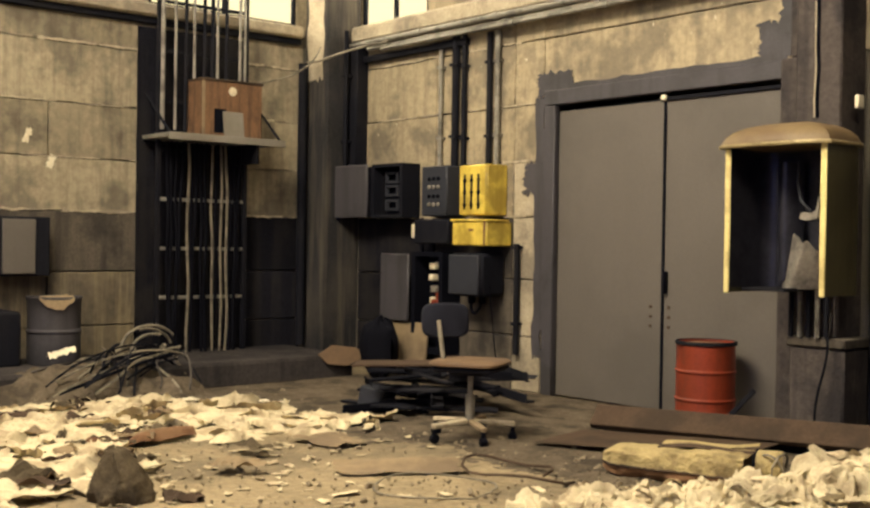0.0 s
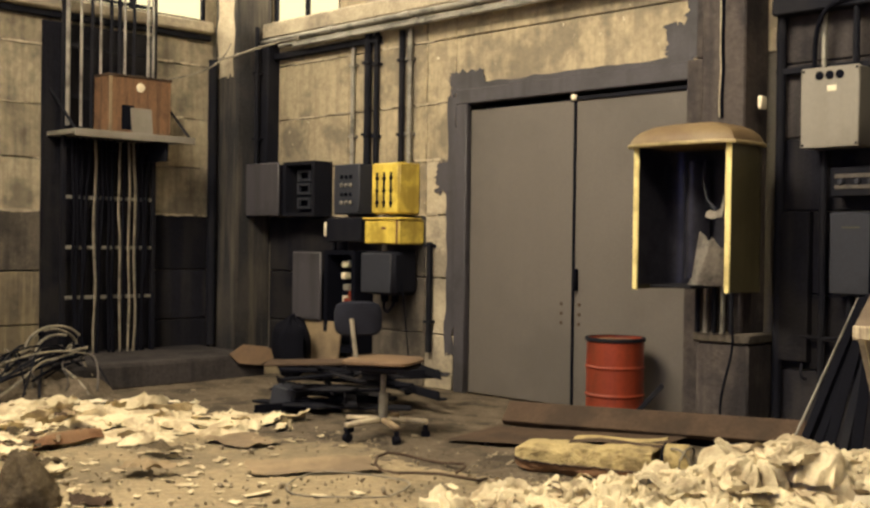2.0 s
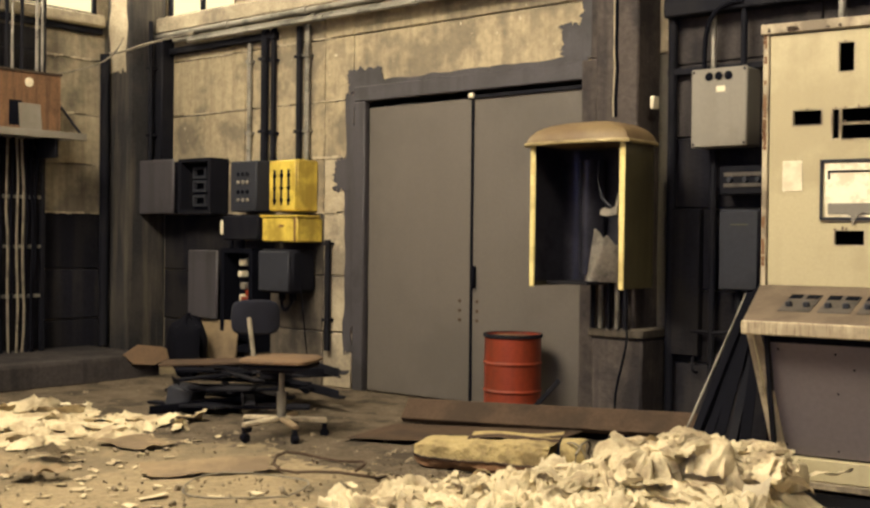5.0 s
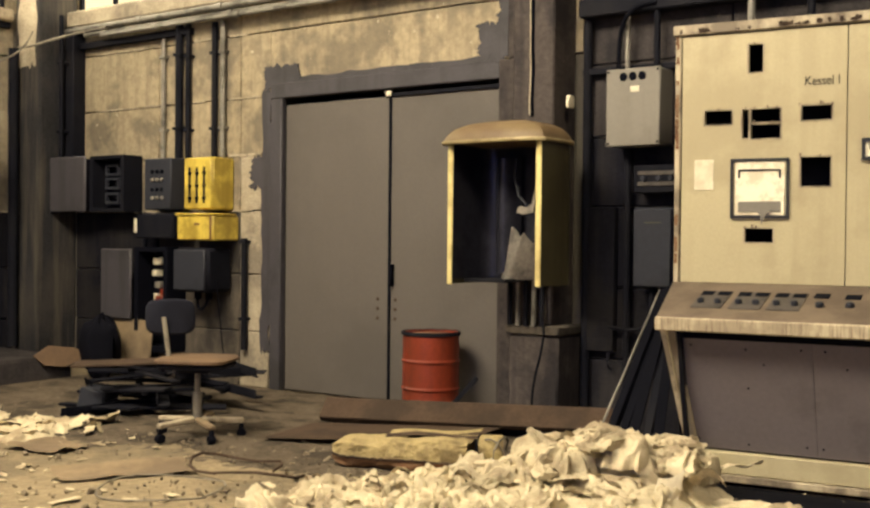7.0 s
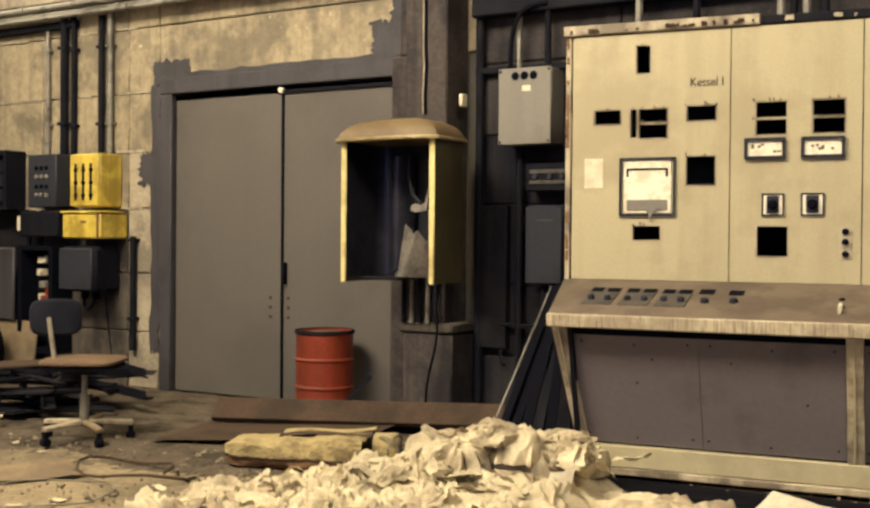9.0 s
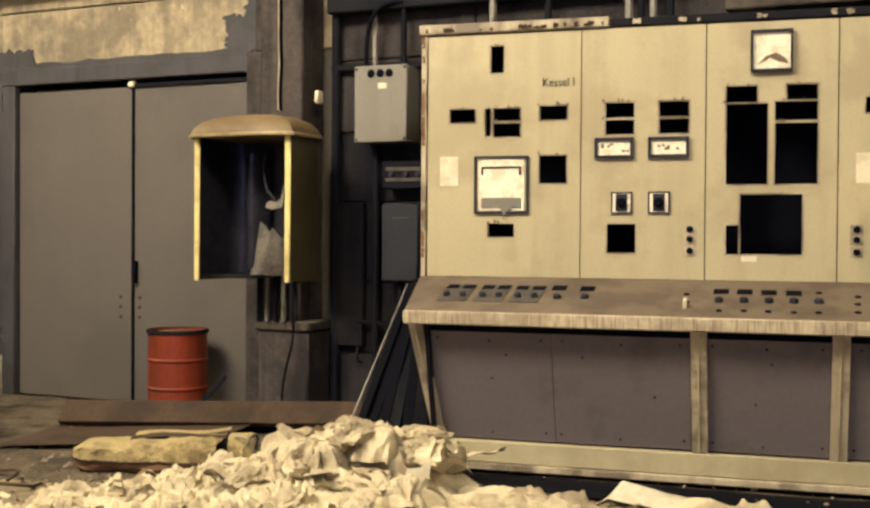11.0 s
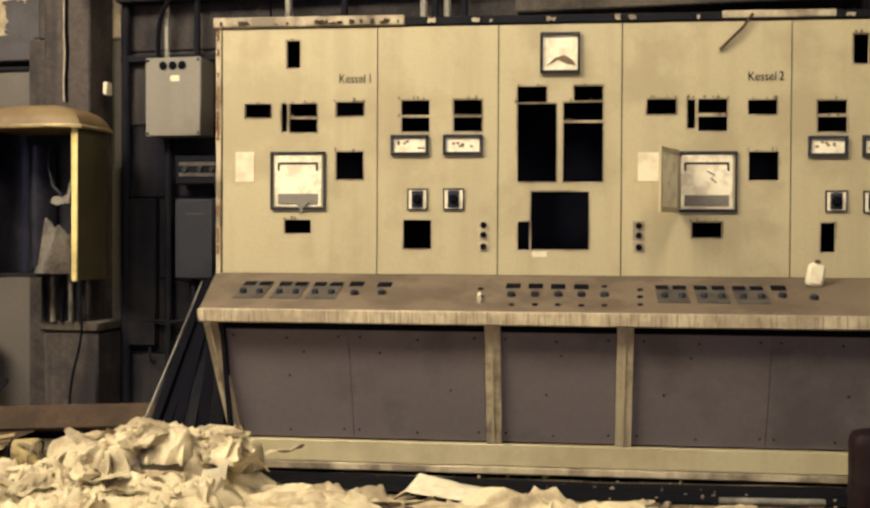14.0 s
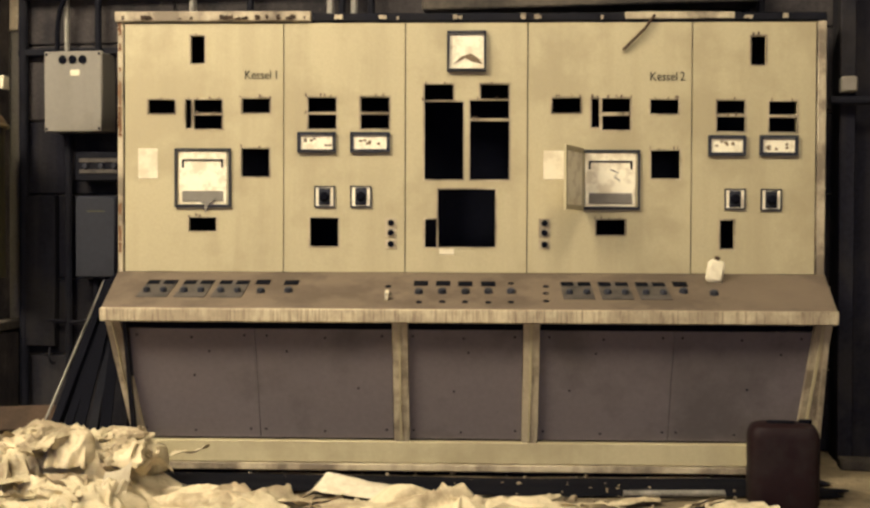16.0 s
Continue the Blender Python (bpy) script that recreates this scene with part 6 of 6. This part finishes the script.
for i in range(14):
    strip_thing("torn strip of off-white sheeting standing on the heap", "heap of rags", -2.74 + 0.045 * i + rr.uniform(-0.04, 0.03), 4.86 + rr.uniform(-0.1, 0.1), 0.21 + rr.uniform(-0.02, 0.03), rr.uniform(0.14, 0.24), rr.uniform(0.06, 0.12), rr.uniform(0, 360), 1700 + i, rr.uniform(0.4, 0.9))
# sheets trampled flat before the desk
# black sheet on the floor gives the shade under the desk
flat_card("rubber_mat", -0.72, 5.31, 3.5, 0.36, 7, M_RUBBER, "black sheet along the foot of the desk, for the shade there", "mat", 0.01, 60)
for i, (x, y, w, d, rot, h) in enumerate(((-1.75, 4.74, 0.5, 0.26, 8, 0.07), (-1.55, 4.72, 0.5, 0.3, 4, 0.075), (-0.78, 4.84, 0.6, 0.3, 10, 0.08), (-0.4, 4.92, 0.4, 0.2, -6, 0.035), (-1.05, 4.72, 0.6, 0.3, 6, 0.03), (-0.3, 4.8, 0.5, 0.26, 10, 0.03))):
    rag_thing("large trampled off-white sheet before the desk", "sheets before the desk", x, y, 0.012, w, d, rot, h, 2, 140 + i * 2.3, 36)
for i in range(26):
    x = -1.85 + 2.25 * i / 25 + rr.uniform(-0.08, 0.08)
    strip_thing("trampled strip of off-white sheeting before the desk", "sheets before the desk", x, 4.8 + 0.17 * (x + 0.7) + rr.uniform(-0.22, 0.12), 0.015, rr.uniform(0.2, 0.5), rr.uniform(0.05, 0.14), rr.uniform(-25, 30), 1500 + i, rr.uniform(0.08, 0.3))


def tent(u, v):
    x = -1.37 + 0.5 * u + 0.05 * v
    ridge = 0.105 * (min(1.0, u / 0.14) if u < 0.14 else 1 - (u - 0.14) / 0.86) * (1 - 0.9 * abs(v - 0.6))
    return Vector((x, 4.82 + 0.24 * v + 0.05 * u, 0.015 + ridge + 0.008 * noise.noise(Vector((u * 4, v * 4, 3)))))


solo("tented_cloth", Geo().grid(tent, 28, 14), M_PAPER, "stiff white sheet standing in a peak", "cloth")
solo("pipe_offcut", Geo().tube([(0.05, 5.16, 0.03), (0.5, 5.24, 0.03)], 0.016, 10), M_PIPE, "short pale pipe offcut before the desk", "pipe")

# the field of rags by the west wall
FIELD = ((-8.0, 2.3), (-8.0, 3.45), (-6.9, 4.2), (-6.05, 4.55), (-5.95, 4.15), (-6.2, 3.75), (-6.05, 3.35), (-6.25, 2.75), (-5.3, 2.25), (-5.02, 1.85), (-5.4, 1.5))


def in_field(x, y):
    inside = False
    for (ax, ay), (bx_, by) in zip(FIELD, FIELD[1:] + FIELD[:1]):
        if (ay > y) != (by > y) and x < ax + (bx_ - ax) * (y - ay) / (by - ay):
            inside = not inside
    return inside


def field_skin(u, v):
    x, y = -8.1 + 3.2 * u, 1.4 + 3.3 * v
    near = sum(in_field(x + dx, y + dy) for dx, dy in ((0, 0), (0.12, 0), (-0.12, 0), (0, 0.12), (0, -0.12))) / 5
    return Vector((x, y, -0.05 + near * (0.06 + 0.03 * fold(x, y, 6.0))))


field = Geo().grid(field_skin, 130, 130)
count = 0
while count < 260:
    x, y = rr.uniform(-8.1, -4.95), rr.uniform(1.5, 4.6)
    if not in_field(x + rr.uniform(-0.15, 0.15), y + rr.uniform(-0.12, 0.12)):
        continue
    count += 1
    if count % 3 == 0:
        rag(field, x, y, 0.012, rr.uniform(0.25, 0.6), rr.uniform(0.1, 0.25), rr.uniform(0, 180), rr.uniform(0.015, 0.045), rr.uniform(-6, 6), 200 + count * 1.3, 16)
    else:
        bit = strip(x, y, 0.025, rr.uniform(0.15, 0.5), rr.uniform(0.07, 0.2), rr.gauss(45, 45), 2000 + count, rr.uniform(0.1, 0.42))
        field.add(bit.v, bit.f)
solo("trampled_rags", field, M_CLOTH, "trampled layer of torn white rags on the dusty floor", "rags", kind="stuff", smooth="soft")

rk = random.Random(14)
for i in range(40):
    t = rk.random()
    x, y = -8.0 + 2.9 * t + rk.uniform(-0.2, 0.2), 2.9 + 0.9 * rk.random() - 0.8 * t + rk.uniform(-0.3, 0.3)
    sc_ = flat_card("torn_card", x, y, rk.uniform(0.08, 0.26), rk.uniform(0.04, 0.12), rk.uniform(0, 180), (M_WOOD, M_CARD, M_SACK)[i % 3], "torn brown scrap of card among the rags", "card", 0.05, 30 + i)
    sc_.location.z = 0.035
    sc_["group"] = "card scraps"

# ---- cable tangle by the step ----
rt = random.Random(5)
solo("dirt_bank", Geo().grid(lambda u, v: Vector((-8.75 + 1.15 * u, 2.5 + 1.9 * v, -0.04 + 0.26 * math.sin(math.pi * min(1.0, u * 1.05)) * math.sin(math.pi * v) ** 0.5 + 0.07 * noise.noise(Vector((u * 9, v * 13, 1))) + 0.04 * abs(noise.noise(Vector((u * 22, v * 34, 4)))))), 50, 76), M_SOIL, "bank of dark dirt and debris against the step", "dirt", kind="stuff")
for i in range(44):
    far = Vector((-8.2 + rt.uniform(-0.25, 0.2), 4.0 + rt.uniform(-0.35, 0.25), 0.27 + rt.uniform(-0.06, 0.1)))
    end = Vector((-7.75 + rt.uniform(-0.5, 0.2), 3.0 + 0.75 * rt.random(), 0.04 + rt.uniform(0, 0.16)))
    if i % 4 == 0:
        end = far + Vector((rt.uniform(-0.1, 0.45), rt.uniform(-0.35, 0.35), -0.2))
    rise = rt.uniform(0.02, 0.16)
    gg = Geo().tube(bezier(far, far.lerp(end, 0.3) + Vector((rt.uniform(-0.1, 0.1), rt.uniform(-0.1, 0.1), rise)), far.lerp(end, 0.7) + Vector((rt.uniform(-0.1, 0.1), rt.uniform(-0.1, 0.1), rise)), end, 12), rt.uniform(0.006, 0.013), 6)
    pale = i % 7 in (0, 3)
    solo("cable_end", gg, M_CABLE if pale else (M_RUBBER, M_DARKMETAL, M_PLATE)[i % 3], "pale length of old cable in the tangle" if pale else "dark length of old cable in the tangle", "cable", group="cable tangle")
for k, (a0, r_) in enumerate(((0.0, 0.0), (0.15, 0.03), (0.05, -0.035))):
    pts = [(-8.3 + 0.05 * k, 4.02 - (0.21 + r_) * math.cos(a), 0.33 + (0.16 + r_) * math.sin(a)) for a in [a0 + (2.9 - 0.5 * k) * j / 16 for j in range(17)]]
    solo("hose_loop", Geo().tube(pts, 0.011, 8), M_CABLE, "pale hose bent in a loop over the step", "hose", group="hose loops")
solo("tape_band", Geo().tube([(-8.27, 3.9, 0.46), (-8.27, 3.93, 0.475)], 0.032, 10), M_RUBBER, "black tape round the looped hoses", "tape")
solo("pale_glove", Geo().grid(lambda u, v: Vector((-8.28 + 0.07 * v, 3.21 + 0.2 * u, 0.3 + 0.05 * u + 0.035 * math.sin(3.14 * v) + 0.03 * noise.noise(Vector((u * 7, v * 4, 0))))), 14, 8), M_PAPER, "pale crumpled scrap lying on the tangle", "scrap")
for i, (x, y, l, w) in enumerate(((-7.44, 4.16, 0.12, 0.05), (-7.25, 4.42, 0.14, 0.05), (-7.1, 4.5, 0.12, 0.04), (-7.75, 3.95, 0.2, 0.12), (-7.6, 4.02, 0.16, 0.1))):
    flat_card("pale_scrap", x, y, l, w, 50 + 9 * i, M_PAPER, "pale torn scrap lying on the floor", "paper", 0.03, 80 + i)

# ---- rubble ----
chips = Geo()
rb = random.Random(77)
for i in range(4200):
    x, y = rb.uniform(-8.1, 0.9), rb.uniform(1.4, 6.4)
    s = rb.uniform(0.003, 0.011) * (2.4 if rb.random() < 0.06 else 1)
    m = pose(x, y, ground(x, y) + s * 0.2, rb.uniform(0, 90), rb.uniform(0, 90), rb.uniform(0, 360))
    chips.box(-s, s, -s * 0.8, s * 0.7, -s * 0.5, s * 0.5, s * 0.25, m)
solo("rubble", chips, M_RUBBLE, "scattered chips of plaster and grit", "rubble", kind="stuff", smooth=False)


def soil(u, v):
    """A thin spread of soil before the walls, its edge lost in the floor."""
    x, y = -8.15 + 5.4 * u, 3.9 + 2.58 * v
    rough = noise.noise(Vector((x * 1.3, y * 1.3, 3))) + 0.6 * noise.noise(Vector((x * 4, y * 4, 5)))
    cover = min(1.0, (y - 4.35 - 0.12 * (x + 5)) / 0.8) + 0.45 * rough
    return Vector((x, y, ground(x, y) + max(-0.03, min(0.012, 0.025 * cover)) + 0.006 * noise.noise(Vector((x * 22, y * 22, 1))) - 0.002))


solo("soil", Geo().grid(soil, 200, 100), M_SOIL, "dark soil and dirt spread before the walls", "soil", kind="stuff", smooth="soft")
grit = Geo()
for i in range(2600):
    x, y = rb.uniform(-8.1, -2.9), 6.45 - 2.1 * rb.random() ** 1.3
    z = ground(x, y) + 0.002
    size, turn = rb.uniform(0.004, 0.012), rb.uniform(0, 6.28)
    ring = [(x + size * rb.uniform(0.7, 1.5) * math.cos(turn + q), y + size * rb.uniform(0.7, 1.5) * math.sin(turn + q), z) for q in (0, 1.57, 3.14, 4.71)]
    grit.add(ring + [(x + rb.uniform(-0.4, 0.4) * size, y + rb.uniform(-0.4, 0.4) * size, z + 0.005 + size * rb.uniform(0.5, 1.0))], [(0, 1, 4), (1, 2, 4), (2, 3, 4), (3, 0, 4)])
solo("grit", grit, M_SOIL, "dark grit lying on the soil before the walls", "grit", kind="stuff", smooth=False)
bits = Geo()
for i in range(190):
    x, y = rb.uniform(-8.0, -3.2), rb.uniform(1.9, 5.0)
    if rb.random() < 0.5:
        x, y = -5.2 + rb.gauss(0, 0.6), 3.1 + rb.gauss(0, 0.55)
    w = rb.uniform(0.008, 0.04) * (1.8 if i % 12 == 0 else 1)
    bits.prism(ragged(-w, w, -w * 0.5, w * 0.5, i * 0.9, w * 0.7, 4), 0.004, pose(x, y, ground(x, y) + 0.006, -90 + rb.uniform(-14, 14), rb.uniform(-10, 10), rb.uniform(0, 360)))
solo("paper_bits", bits, M_CLOTH, "torn scraps of pale paper on the floor", "paper", kind="stuff")
